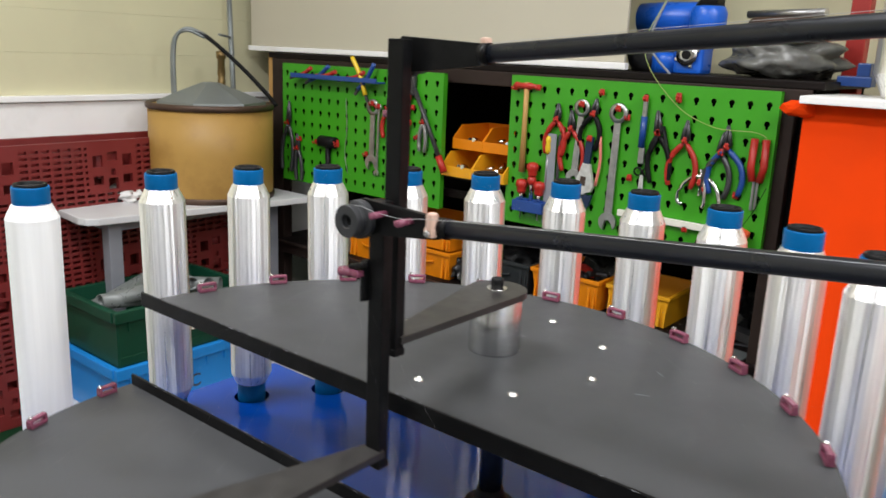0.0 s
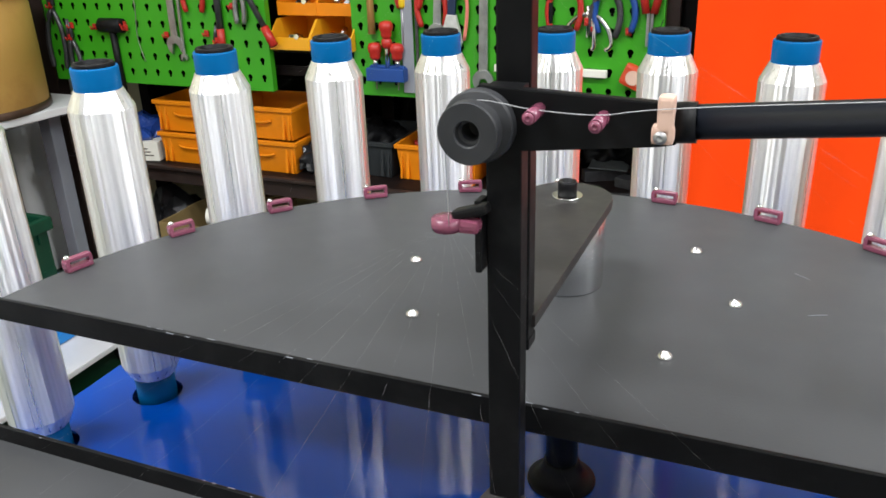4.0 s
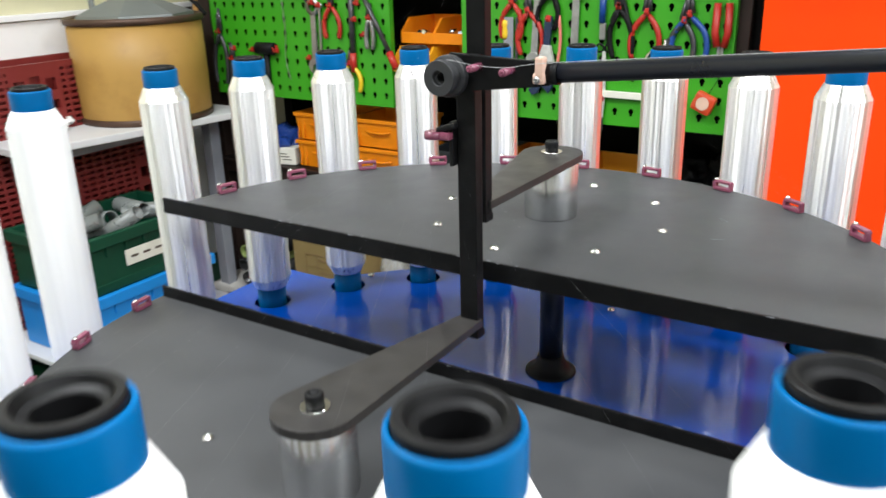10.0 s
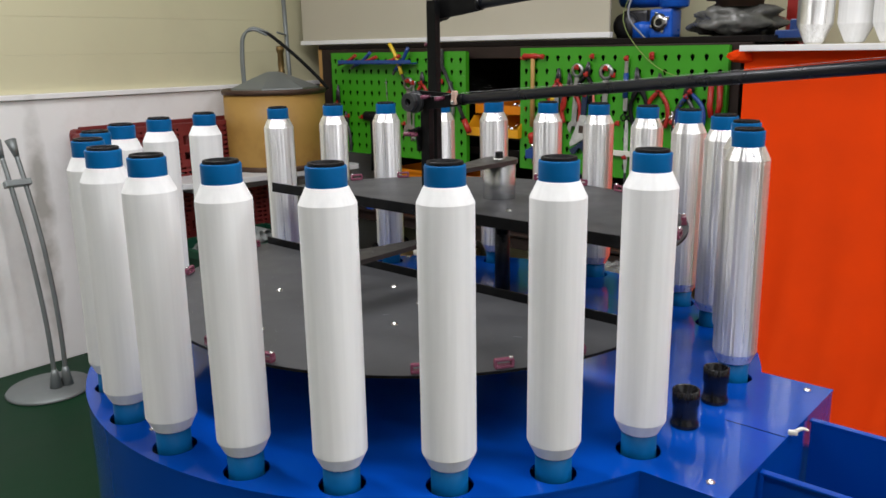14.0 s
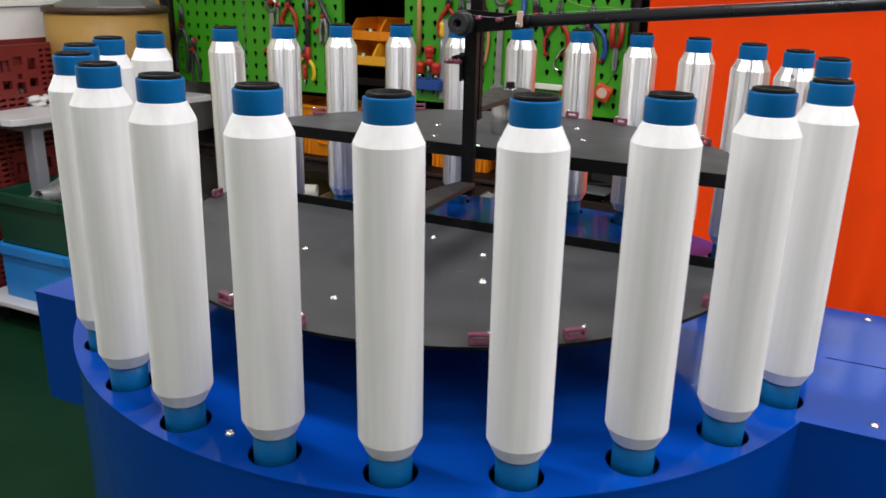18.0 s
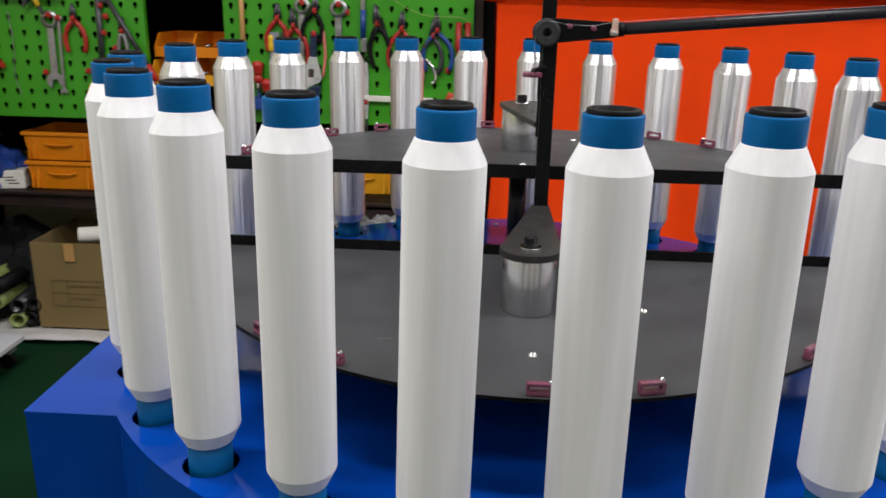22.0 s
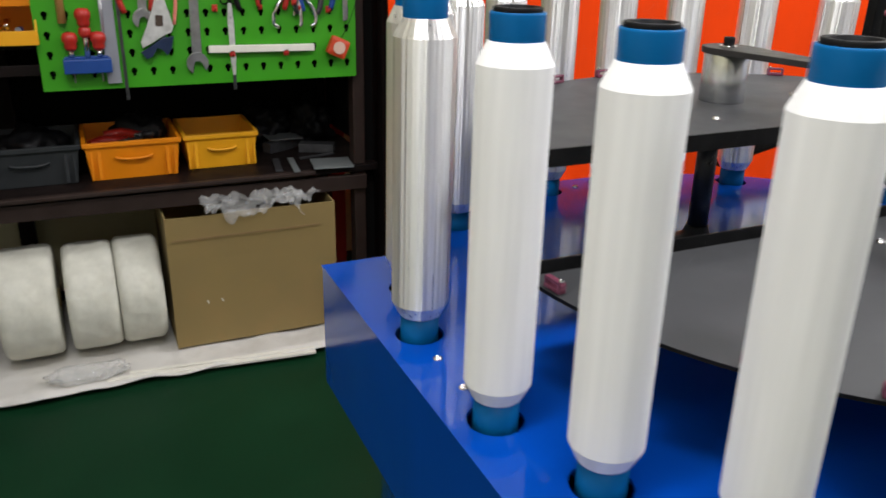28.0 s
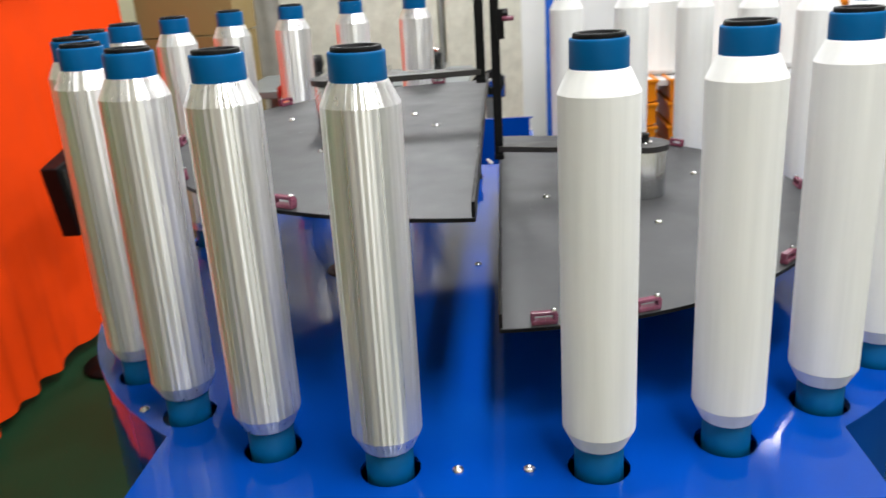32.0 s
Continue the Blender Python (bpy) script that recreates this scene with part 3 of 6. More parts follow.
def guide_plate(sgn, z, px, post_top):
    """sgn +1: the plate on the silver side; -1: on the white side. px: where its post stands along the machine."""
    nm = "guide_plate"
    lab = "dark grey half-round yarn guide plate beside the %s bobbins" % ("silver" if sgn > 0 else "white")
    t = thing(nm, lab, "guide plate", (0, 0, TOP + z), group="half-round guide plates")
    R, gap = 0.492, 0.011
    s0 = math.asin(gap / R)
    pts = [(R * math.cos(s0 + (math.pi - 2 * s0) * i / 72), sgn * R * math.sin(s0 + (math.pi - 2 * s0) * i / 72)) for i in range(73)]
    part("plate", prism(nb(), pts, -0.004, 0.0, bevel=0.0008), M_plate, t, "matt dark grey sheet")
    fl = box(nb(), (0, sgn * (gap + 0.0005), 0.0055), (2 * R * math.cos(s0) - 0.004, 0.004, 0.0215), 0.0008)
    part("edge_flange", fl, M_black, t, "black upstand along the straight edge")
    rnd = random.Random(17 + sgn)
    for k in range(14):
        cx, cw = rnd.uniform(-0.44, 0.44), rnd.uniform(0.002, 0.008)
        part("scuff", box(nb(), (cx, sgn * (gap + 0.0005) + rnd.choice((-0.0017, 0.0012)), 0.0162), (cw, 0.0007, 0.0004)), M_leg, t, "chipped pale spot on the edge")
    for k in range(5):
        a, rr = rnd.uniform(0.4, 2.7), rnd.uniform(0.15, 0.42)
        part("scratch", box(nb(), (rr * math.cos(a), sgn * rr * math.sin(a), 0.0002), (rnd.uniform(0.006, 0.018), 0.0004, 0.0004), 0, Matrix.Rotation(rnd.uniform(0, 3), 4, "Z")), M_leg, t, "thin pale scratch")
    part("rim_edge", wall_strip(nb(), [(x * 1.001, y * 1.001) for x, y in pts], -0.0045, -0.0004), M_black, t)
    for k in range(8):
        a = math.tau * (k + 0.0) / 8
        part("plate_bolt", dome(nb(), (0.152 * math.cos(a), sgn * 0.238 + 0.152 * math.sin(a), 0), 0.0062, 0.0045), M_chrome, t, "domed chrome bolt")
    rim = []
    for i in range(12):
        d = (180 - G_B - i * P_S - 3.0) if sgn > 0 else (180 + G_B + i * P_W - 3.6)
        gx, gy = on_ring(d, 0.484)
        thread_guide(t, gx, gy, 0.0, d)
        rim.append((gx, gy))
    cy = sgn * 0.240
    part("shaft", lathe(nb(), [(0.0165, -z - 0.02), (0.0165, -0.004)], 28, at(0, sgn * 0.252, 0)), M_tube, t, "black steel lifting shaft")
    part("standoff", lathe(nb(), [(0.0345, 0), (0.035, 0.002), (0.035, 0.0735), (0.034, 0.075)], 44, at(0, cy, 0)), M_alu, t, "bright turned aluminium spacer")
    # bracket plate: round at the spacer, narrow at the post
    q = []
    for i in range(19):
        a = math.pi * i / 18
        q.append((0.0400 * math.cos(a), cy + sgn * 0.0400 * math.sin(a)))
    w = 0.013
    q += [(px - w, sgn * 0.012), (px + w, sgn * 0.012)]
    part("bracket", prism(nb(), q, 0.075, 0.084, bevel=0.001), M_bracket, t, "flat dark grey steel bracket")
    b = part("bracket_bolt", lathe(nb(), [(0.0085, 0.0852), (0.0085, 0.0975), (0.0078, 0.0985), (0.0045, 0.0985), (0.0045, 0.092), (0.0005, 0.092)], 20, at(0, cy, 0)), M_rubber, t, "black socket head bolt")
    part("washer", lathe(nb(), [(0.0135, 0.0838), (0.0135, 0.0856)], 24, at(0, cy, 0)), M_chrome, b)
    # post, pulley, arm and tube
    py = sgn * 0.012
    part("post", box(nb(), (px, py, (0.062 + post_top) / 2), (0.021, 0.014, post_top - 0.062), 0.0012), M_black, t, "flat black steel post")
    part("post_foot", box(nb(), (px, py - sgn * 0.0, 0.066), (0.0225, 0.0155, 0.008), 0.001), M_black, t)
    z1 = post_top - 0.012
    dn = -1 if sgn < 0 else 1        # the working side of the arm
    face = py + dn * 0.0125
    F = RX if dn < 0 else RX @ Matrix.Scale(-1, 4, (0, 0, 1))
    arm = [(px - 0.0176, z1 + 0.008), (px - 0.0096, z1 + 0.015), (px + 0.0896, z1 + 0.0105), (px + 0.096, z1 + 0.006), (px + 0.0976, z1 - 0.002), (px + 0.0936, z1 - 0.010), (px + 0.0856, z1 - 0.0115), (px + 0.0096, z1 - 0.020), (px - 0.0096, z1 - 0.022), (px - 0.0192, z1 - 0.006)]
    part("arm", prism(nb(), [(x, zz) for x, zz in arm], 0.0, 0.007, at(0, face, 0) @ F, 0.001), M_black, t, "tapered black steel arm")
    pc = (px - 0.008, face + dn * 0.009, z1 - 0.006)
    bm = turned(nb(), [(0.006, -0.002), (0.0190, -0.002), (0.0200, -0.001), (0.0200, 0.0045), (0.0190, 0.006), (0.0150, 0.0075), (0.0146, 0.0105), (0.0162, 0.0125), (0.0168, 0.0135), (0.0168, 0.0200), (0.0162, 0.0210), (0.0075, 0.0210), (0.0068, 0.0205), (0.0066, 0.0160), (0.0050, 0.0155), (0.0048, 0.004), (0.0006, 0.003)], 44)
    bmesh.ops.transform(bm, matrix=at(*pc) @ F, verts=bm.verts[:])
    part("pulley", bm, M_pulley, t, "dark grey machined pulley")
    for k, (dx, dz) in enumerate(((0.030, 0.004), (0.072, 0.002))):
        pin = part("guide_pin", lathe(nb(), [(0.0036, 0), (0.0036, 0.020)], 14, at(px + 0.8 * dx, face + dn * 0.007, z1 + dz) @ F), M_pink, t, "pink ceramic guide pin")
        part("pin_end", placed(dome(nb(), (0, 0, 0), 0.0030, 0.0012), at(px + 0.8 * dx, face + dn * 0.0275, z1 + dz) @ F), M_pink, pin)
    clip = part("tube_clip", box(box(nb(), (px + 0.0888, face + dn * 0.012, z1 + 0.006), (0.008, 0.010, 0.020), 0.002), (px + 0.088, face + dn * 0.013, z1 - 0.003), (0.011, 0.008, 0.010), 0.0025), M_cream, t, "cream plastic yarn clip")
    part("screw", placed(dome(nb(), (0, 0, 0), 0.0034, 0.0018), at(px + 0.0872, face + dn * 0.0172, z1 - 0.004) @ F), M_steel, clip)
    tube = [(px + 0.0944, face + dn * 0.002, z1 + 0.0005), (px + 1.6, face + 0.03, z1 + (0.130 if sgn < 0 else 0.140))]
    part("tube", sweep(nb(), tube, 0.0087, 20), M_tube, t, "long black carbon tube")
    part("tube_collar", sweep(nb(), [(px + 0.0928, face + dn * 0.002, z1 + 0.0003), (px + 0.1024, face + dn * 0.0018, z1 + 0.0009)], 0.0102, 20), M_black, t)
    # lower pink eyelet on its clamp
    bm = box(nb(), (px - 0.02, face + dn * 0.006, z1 - 0.066), (0.020, 0.011, 0.008), 0.003)
    lathe(bm, [(0.004, -0.003), (0.009, -0.003), (0.0095, 0.0), (0.009, 0.004), (0.004, 0.004)], 18, at(px - 0.0296, face + dn * 0.008, z1 - 0.066))
    part("eyelet", bm, M_pink, t, "pink ceramic pigtail eyelet")
    bm = box(nb(), (px - 0.016, face + dn * 0.004, z1 - 0.058), (0.022, 0.010, 0.006), 0.002, Matrix.Rotation(-0.3, 4, "Y"))
    box(bm, (px - 0.0132, face - dn * 0.004, z1 - 0.075), (0.004, 0.012, 0.045), 0.001)
    part("eyelet_clamp", bm, M_rubber, t, "black eyelet clamp")
    bm = nb()
    sweep(bm, curve_pts([(pc[0] - 0.0155, pc[1] + dn * 0.011, z1 - 0.062), (pc[0] - 0.0150, pc[1] + dn * 0.011, z1 - 0.006), (pc[0], pc[1] + dn * 0.011, z1 + 0.0095), (px + 0.024, face + dn * 0.018, z1 + 0.0062), (px + 0.0576, face + dn * 0.018, z1 + 0.0056), (px + 0.092, face + dn * 0.019, z1 + 0.011), (px + 0.2, face + dn * 0.016, z1 + (0.0205 if sgn < 0 else 0.0215)), (px + 0.6, face + dn * 0.010, z1 + (0.054 if sgn < 0 else 0.058)), (px + 1.6, face + dn * 0.010 + 0.03, z1 + (0.147 if sgn < 0 else 0.157))], 6), 0.00024, 5)
    part("yarn", bm, M_thread, t, "single white yarn running over the pulley")
    # yarns from the rim guides to the eyelet
    for gx, gy in rim:
        bx, by = gx * R_B / 0.484, gy * R_B / 0.484
        off = Vector((bx, by, 0)).normalized() * 0.038
        bm = sweep(nb(), [(bx - off.x, by - off.y, 0.006), (gx, gy, 0.008), (px - 0.0296, face + dn * 0.008, z1 - 0.066)], 0.000012, 3)
        part("yarn", bm, M_thread, t, "fine yarn from rim guide to eyelet")
    return t


guide_plate(-1, 0.115, 0.026, 0.362)
guide_plate(+1, 0.240, 0.024, 0.398)

# ---- bench, pegboards and shelves along the back wall ----
K = 0.42                                   # plan unit


def u(x):
    return K * x


def v(z):
    return TOP + K * z


def rot(rx=0, ry=0, rz=0):
    return pose(0, 0, 0, rx, ry, rz)


rack = thing("tool_rack", "dark brown steel tool rack with two shelves", "rack", (0, 0, 0))
for x in (-2.30, -1.16, -0.080):
    if x < -2:
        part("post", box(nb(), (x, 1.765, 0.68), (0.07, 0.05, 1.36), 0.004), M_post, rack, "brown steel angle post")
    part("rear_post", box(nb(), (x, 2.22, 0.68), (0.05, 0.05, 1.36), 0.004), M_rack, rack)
part("post", box(nb(), (-0.107, 1.765, 0.68), (0.040, 0.05, 1.36), 0.004), M_post, rack, "brown steel angle post")
# flange darkened as the post's shaded side; end sheet added as shade
part("post_flange", box(nb(), (-0.067, 1.778, 0.68), (0.038, 0.022, 1.36), 0.002), M_dark, rack, "angle post flange, darkened as its shaded side")
part("end_shade_panel", box(nb(), (-0.085, 1.99, 0.98), (0.006, 0.40, 0.76)), M_dark, rack, "added dark sheet standing for shade in the rack's end")
part("shelf", box(nb(), (-1.19, 1.985, 0.541), (2.28, 0.53, 0.022), 0.003), M_rack, rack, "worn brown shelf board, darkened as in shade")
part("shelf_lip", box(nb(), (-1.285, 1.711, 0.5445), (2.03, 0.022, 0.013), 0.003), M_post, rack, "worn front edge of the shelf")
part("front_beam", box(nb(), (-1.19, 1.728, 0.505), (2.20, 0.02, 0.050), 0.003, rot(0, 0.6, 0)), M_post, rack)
part("top_shelf", box(nb(), (-1.19, 2.00, 1.372), (2.34, 0.52, 0.022), 0.003), M_rack, rack, "top shelf with shade in its brown")
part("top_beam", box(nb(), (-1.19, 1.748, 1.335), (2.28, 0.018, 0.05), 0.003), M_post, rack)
# the rack's inner shade is put into this panel's near-black colour
part("back_panel", box(nb(), (-1.19, 2.262, 0.98), (2.30, 0.012, 0.76)), M_dark, rack, "rear panel coloured near-black as the rack's shade")
part("lower_back_panel", box(nb(), (-1.19, 2.262, 0.30), (2.30, 0.012, 0.5)), M_wall, rack)
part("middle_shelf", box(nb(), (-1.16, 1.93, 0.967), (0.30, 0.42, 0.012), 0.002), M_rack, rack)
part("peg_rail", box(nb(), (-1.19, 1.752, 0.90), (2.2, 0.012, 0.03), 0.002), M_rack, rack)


def pegboard(x0, x1, z0, z1, y):
    t = thing("pegboard", "bright green steel pegboard with keyhole rows, hung with tools", "pegboard", ((x0 + x1) / 2, y, (z0 + z1) / 2), group="green pegboards")
    w, h = x1 - x0, z1 - z0
    p = 0.0525
    loops = [[(-w / 2, -h / 2), (w / 2, -h / 2), (w / 2, h / 2), (-w / 2, h / 2)]]
    for i in range(17):
        for j in range(9):
            cx, cz = (i - 8) * p, (j - 4) * p + 0.004
            loops.append([(cx + 0.0085 * math.cos(radians(a)), cz + 0.0085 * math.sin(radians(a))) for a in range(-55, 236, 29)] + [(cx - 0.0042, cz - 0.0150), (cx + 0.0042, cz - 0.0150)])
    m = RX
    bm = solid(filled(nb(), loops, m), (0, 0.0016, 0))
    part("face", bm, M_green, t, "green perforated steel sheet")
    bm = nb()
    for c, s in (((0, 0.012, h / 2 - 0.001), (w, 0.020, 0.002)), ((0, 0.012, -h / 2 + 0.001), (w, 0.020, 0.002)), ((w / 2 - 0.001, 0.012, 0), (0.002, 0.020, h)), ((-w / 2 + 0.001, 0.012, 0), (0.002, 0.020, h))):
        box(bm, c, s)
    part("folded_edge", bm, M_green, t)
    # added board: shade behind the openings put into its colour
    part("backing", box(nb(), (0, 0.028, 0), (w - 0.02, 0.006, h - 0.02)), M_dark, t, "added dark board as shade behind the openings")
    return t


PLY, PRY = 1.688, 1.716
pegboard(-2.199, -1.299, 0.844, 1.343, PLY)
pegboard(-1.020, -0.122, 0.846, 1.352, PRY)


# ---- hand tools ----
def hook(parent, x, z):
    bm = box(nb(), (x, -0.004, z), (0.016, 0.006, 0.020), 0.002)
    sweep(bm, [(x, -0.004, z - 0.004), (x, -0.020, z - 0.006), (x, -0.024, z + 0.004)], 0.0028, 6)
    part("hook", bm, M_rtool, parent, "red plastic peg hook")


def tool(name, label, cat, x, z, y, tilt=0.0):
    t = new(name)
    t.empty_display_size = 0.03
    t.matrix_basis = at(x, y - 0.012, z) @ Matrix.Rotation(radians(tilt), 4, "Y")
    return tagged(t, label, cat, "hand tools on the pegboards")


def spanner(x, z, y, L, w=0.010, tilt=0.0, ring=True, material=None, hk=True):
    t = tool("spanner", "worn chrome combination spanner hanging from a red hook", "spanner", x, z, y, tilt)
    r = w * 1.15
    # tapered shank with a raised middle, a ring at the top and an open jaw below
    bm = prism(nb(), [(-w * 0.42, -r * 1.2), (w * 0.42, -r * 1.2), (w * 0.5, -L + r * 1.3), (-w * 0.5, -L + r * 1.3)], -0.0022, 0.0022, RX, 0.001)
    box(bm, (0, 0, -L * 0.52), (w * 0.45, 0.0062, L * 0.62), 0.0012)
    lathe(bm, [(r * 0.62, -0.004), (r, -0.004), (r * 1.02, 0), (r, 0.004), (r * 0.62, 0.004)], 22, at(0, 0, -r * 0.6) @ RX, closed=False)
    h = w * 0.52
    jaw = [(r * math.cos(radians(q)), r * math.sin(radians(q))) for q in range(-58, 239, 18)] + [(-h, -r * 0.15), (-h * 0.55, r * 0.22), (h * 0.55, r * 0.22), (h, -r * 0.15)]
    prism(bm, jaw, -0.0045, 0.0045, at(0, 0, -L + r * 0.6) @ rot(0, -14, 0) @ RX, 0.001)
    part("shank", bm, material or M_steel, t)
    if hk:
        hook(t, 0, -0.004)
    return t


def pliers(x, z, y, L, hm, tilt=0.0, lab="steel pliers with red handles hanging from a red hook", spread=0.22):
    t = tool("pliers", lab, "pliers", x, z, y, tilt)
    for s in (-1, 1):
        part("jaw", sweep(nb(), [(s * 0.002, 0, 0.0), (s * 0.006, 0, -L * 0.16), (s * 0.008, 0, -L * 0.30)], [0.003, 0.0065, 0.008], 8), M_dsteel, t, "dark steel jaw")
    part("pivot", lathe(nb(), [(0.009, -0.004), (0.009, 0.004)], 14, at(0, 0, -L * 0.32) @ RX), M_dsteel, t)
    for s in (-1, 1):
        pts = curve_pts([(s * 0.004, 0, -L * 0.34), (s * L * spread * 0.8, 0, -L * 0.55), (s * L * spread, 0, -L * 0.78), (s * L * spread * 0.8, 0, -L)], 4)
        part("handle", sweep(nb(), pts, [0.005] + [0.0085] * (len(pts) - 2) + [0.007], 8), hm, t, "dipped plastic handle")
    hook(t, 0, -L * 0.3)
    return t


def driver(x, z, y, L, hm, tilt=0.0):
    t = tool("screwdriver", "screwdriver with a plastic handle on the pegboard", "screwdriver", x, z, y, tilt)
    part("handle", lathe(nb(), [(0.004, 0), (0.009, -0.004), (0.0105, -0.016), (0.008, -0.024), (0.0105, -0.034), (0.010, -0.052), (0.006, -0.060)], 14), hm, t)
    part("blade", sweep(nb(), [(0, 0, -0.058), (0, 0, -L)], 0.0025, 8), M_steel, t)
    return t


# left board
tray_t = thing("tool_tray", "blue plastic tray with tools hooked on the pegboard", "tool tray", (-1.835, PLY - 0.03, 1.292))
bm = box(nb(), (0, 0, 0), (0.50, 0.05, 0.006), 0.002)
box(bm, (0, -0.024, 0.008), (0.50, 0.004, 0.016), 0.001)
part("tray", bm, M_btool, tray_t)
for dx, L, hm, tl in ((-0.20, 0.11, M_rtool, 70), (-0.10, 0.13, M_btool, 62), (-0.06, 0.12, M_rtool, 80), (0.10, 0.12, M_rtool, 75), (0.17, 0.13, M_btool, 40), (0.13, 0.16, M_ytool, -28)):
    tt = tool("pliers", "tool lying in the blue tray with a plastic grip", "hand tool", -1.835 + dx, 1.312, PLY - 0.018, tl)
    part("grip", sweep(nb(), curve_pts([(0, 0, -L / 2), (0.008, 0, 0), (0, 0, L / 2)], 4), 0.009, 8), hm, tt)
    part("jaw", box(nb(), (0, 0, -L / 2 - 0.015), (0.012, 0.008, 0.03), 0.002), M_dsteel, tt)
pliers(u(-5.10), v(0.92), PLY, 0.30, M_dsteel, 4, "long dark tongs hanging from a red hook", 0.12)
pliers(u(-4.98), v(0.60), PLY, 0.20, M_dsteel, -3, "dark steel snips hanging from a red hook", 0.10)
mal = tool("mallet", "black rubber mallet hanging head up on red hooks", "mallet", u(-4.52), v(0.56), PLY)
part("head", lathe(nb(), [(0.020, -0.048), (0.024, -0.044), (0.024, 0.044), (0.020, 0.048)], 24, RY), M_rubber, mal)
part("handle", sweep(nb(), [(0, 0, -0.02), (0, 0, -0.12), (0, 0, -0.27)], [0.012, 0.011, 0.014], 12), M_rubber, mal)
hook(mal, -0.07, -0.005), hook(mal, 0.062, -0.005)
spanner(u(-3.91), v(0.99), PLY, 0.255, 0.027, 1)
spanner(u(-3.83), v(0.97), PLY, 0.275, 0.011, 2)
pliers(u(-3.70), v(1.08), PLY, 0.17, M_rtool, 0)
bc = tool("bolt_cutter", "long steel bolt cutter with red grips on the pegboard", "bolt cutter", u(-3.44), v(1.25), PLY)
part("jaw", box(nb(), (0, 0, -0.02), (0.048, 0.016, 0.10), 0.008), M_dsteel, bc, "dark steel jaw")
part("lever", sweep(nb(), [(-0.014, 0, -0.04), (-0.018, 0, -0.30)], 0.011, 8), M_dsteel, bc, "dark steel lever")
part("lever", sweep(nb(), [(0.014, 0, -0.04), (0.155, -0.01, -0.285)], 0.009, 8), M_dsteel, bc, "dark steel lever")
part("grip", sweep(nb(), [(-0.018, 0, -0.29), (-0.018, 0, -0.36)], 0.012, 10), M_rtool, bc)
part("grip", sweep(nb(), [(0.152, -0.01, -0.28), (0.182, -0.012, -0.335)], 0.013, 10), M_rtool, bc)
hook(bc, -0.005, -0.075), hook(bc, 0.0, -0.17)
pliers(u(-3.28), v(0.98), PLY, 0.16, M_steel, 2, "chrome locking pliers hanging from a red hook", 0.10)
pliers(u(-3.52), v(0.58), PLY, 0.15, M_ytool, 0, "wire cutters with yellow and black handles on a hook", 0.30)
driver(u(-3.53), v(0.38), PLY, 0.10, M_rtool)
wr = tool("wire_coil", "thin bent wire hanging from the pegboard", "wire", u(-4.27), v(1.0), PLY)
part("wire", sweep(nb(), curve_pts([(0, 0, 0), (0.006, 0, -0.12), (-0.004, 0, -0.22), (0.012, 0, -0.30)], 5), 0.0015, 5), M_steel, wr)

# right board
ham = tool("hammer", "claw hammer with a pale wooden handle on a hook", "hammer", u(-2.26), v(1.235), PRY)
bm = lathe(nb(), [(0.011, -0.045), (0.013, -0.040), (0.009, -0.018), (0.012, -0.010), (0.012, 0.014), (0.008, 0.030), (0.004, 0.058)], 16, RY)
part("head", bm, M_rtool, ham, "red painted hammer head")
part("handle", sweep(nb(), [(0, 0, 0.012), (0, 0, -0.10), (0, 0, -0.29)], [0.009, 0.0085, 0.011], 10), M_wood, ham)
hook(ham, -0.045, -0.006), hook(ham, 0.05, -0.002)
driver(u(-2.02), v(0.86), PRY, 0.16, M_ytool)
pliers(u(-1.95), v(1.12), PRY, 0.17, M_rtool, 3)
pliers(u(-1.83), v(1.08), PRY, 0.20, M_rtool, -4)
spanner(u(-1.74), v(1.14), PRY, 0.26, 0.024, 3)
pliers(u(-1.62), v(1.18), PRY, 0.16, M_rubber, 8, "pliers with black handles hanging from a red hook")
spanner(u(-1.43), v(1.13), PRY, 0.385, 0.027, 1)
ad = tool("adjustable_wrench", "adjustable wrench with a blue plastic grip on a hook", "wrench", u(-1.22), v(1.21), PRY, 1)
part("grip", sweep(nb(), [(0, 0, -0.055), (0, 0, -0.15)], 0.010, 10), M_btool, ad)
part("neck", box(nb(), (0, 0, -0.03), (0.016, 0.007, 0.06), 0.003), M_steel, ad)
part("jaw", box(nb(), (0.004, 0, -0.175), (0.02, 0.008, 0.05), 0.003), M_steel, ad)
hook(ad, 0, 0.0), hook(ad, 0.105, 0.006), hook(ad, -0.15, 0.006)
cl = tool("spring_clamp", "black and red spring clamp hung on the pegboard", "clamp", u(-1.07), v(1.02), PRY)
bm = sweep(nb(), [(0.0, 0, 0.0), (-0.03, 0, -0.07), (-0.045, 0, -0.10)], 0.007, 8)
sweep(bm, [(0.0, 0, 0.0), (0.02, 0, -0.07), (0.03, 0, -0.10)], 0.006, 8)
part("arms", bm, M_rubber, cl)
hook(cl, -0.015, -0.02)
pliers(u(-0.89), v(1.08), PRY, 0.20, M_rtool, 2, "long nose pliers with red handles on a hook")
pliers(u(-0.60), v(1.07), PRY, 0.20, M_btool, -2, "side cutters with dark blue handles on a hook", 0.26)
sn = tool("tin_snips", "snips with bright red straight handles on a hook", "snips", u(-0.375), v(0.95), PRY)
for s in (-1, 1):
    part("handle", sweep(nb(), [(s * 0.016, 0, 0.02), (s * 0.018, 0, -0.06), (s * 0.010, 0, -0.10)], 0.0105, 10), M_rtool, sn, "red plastic grip")
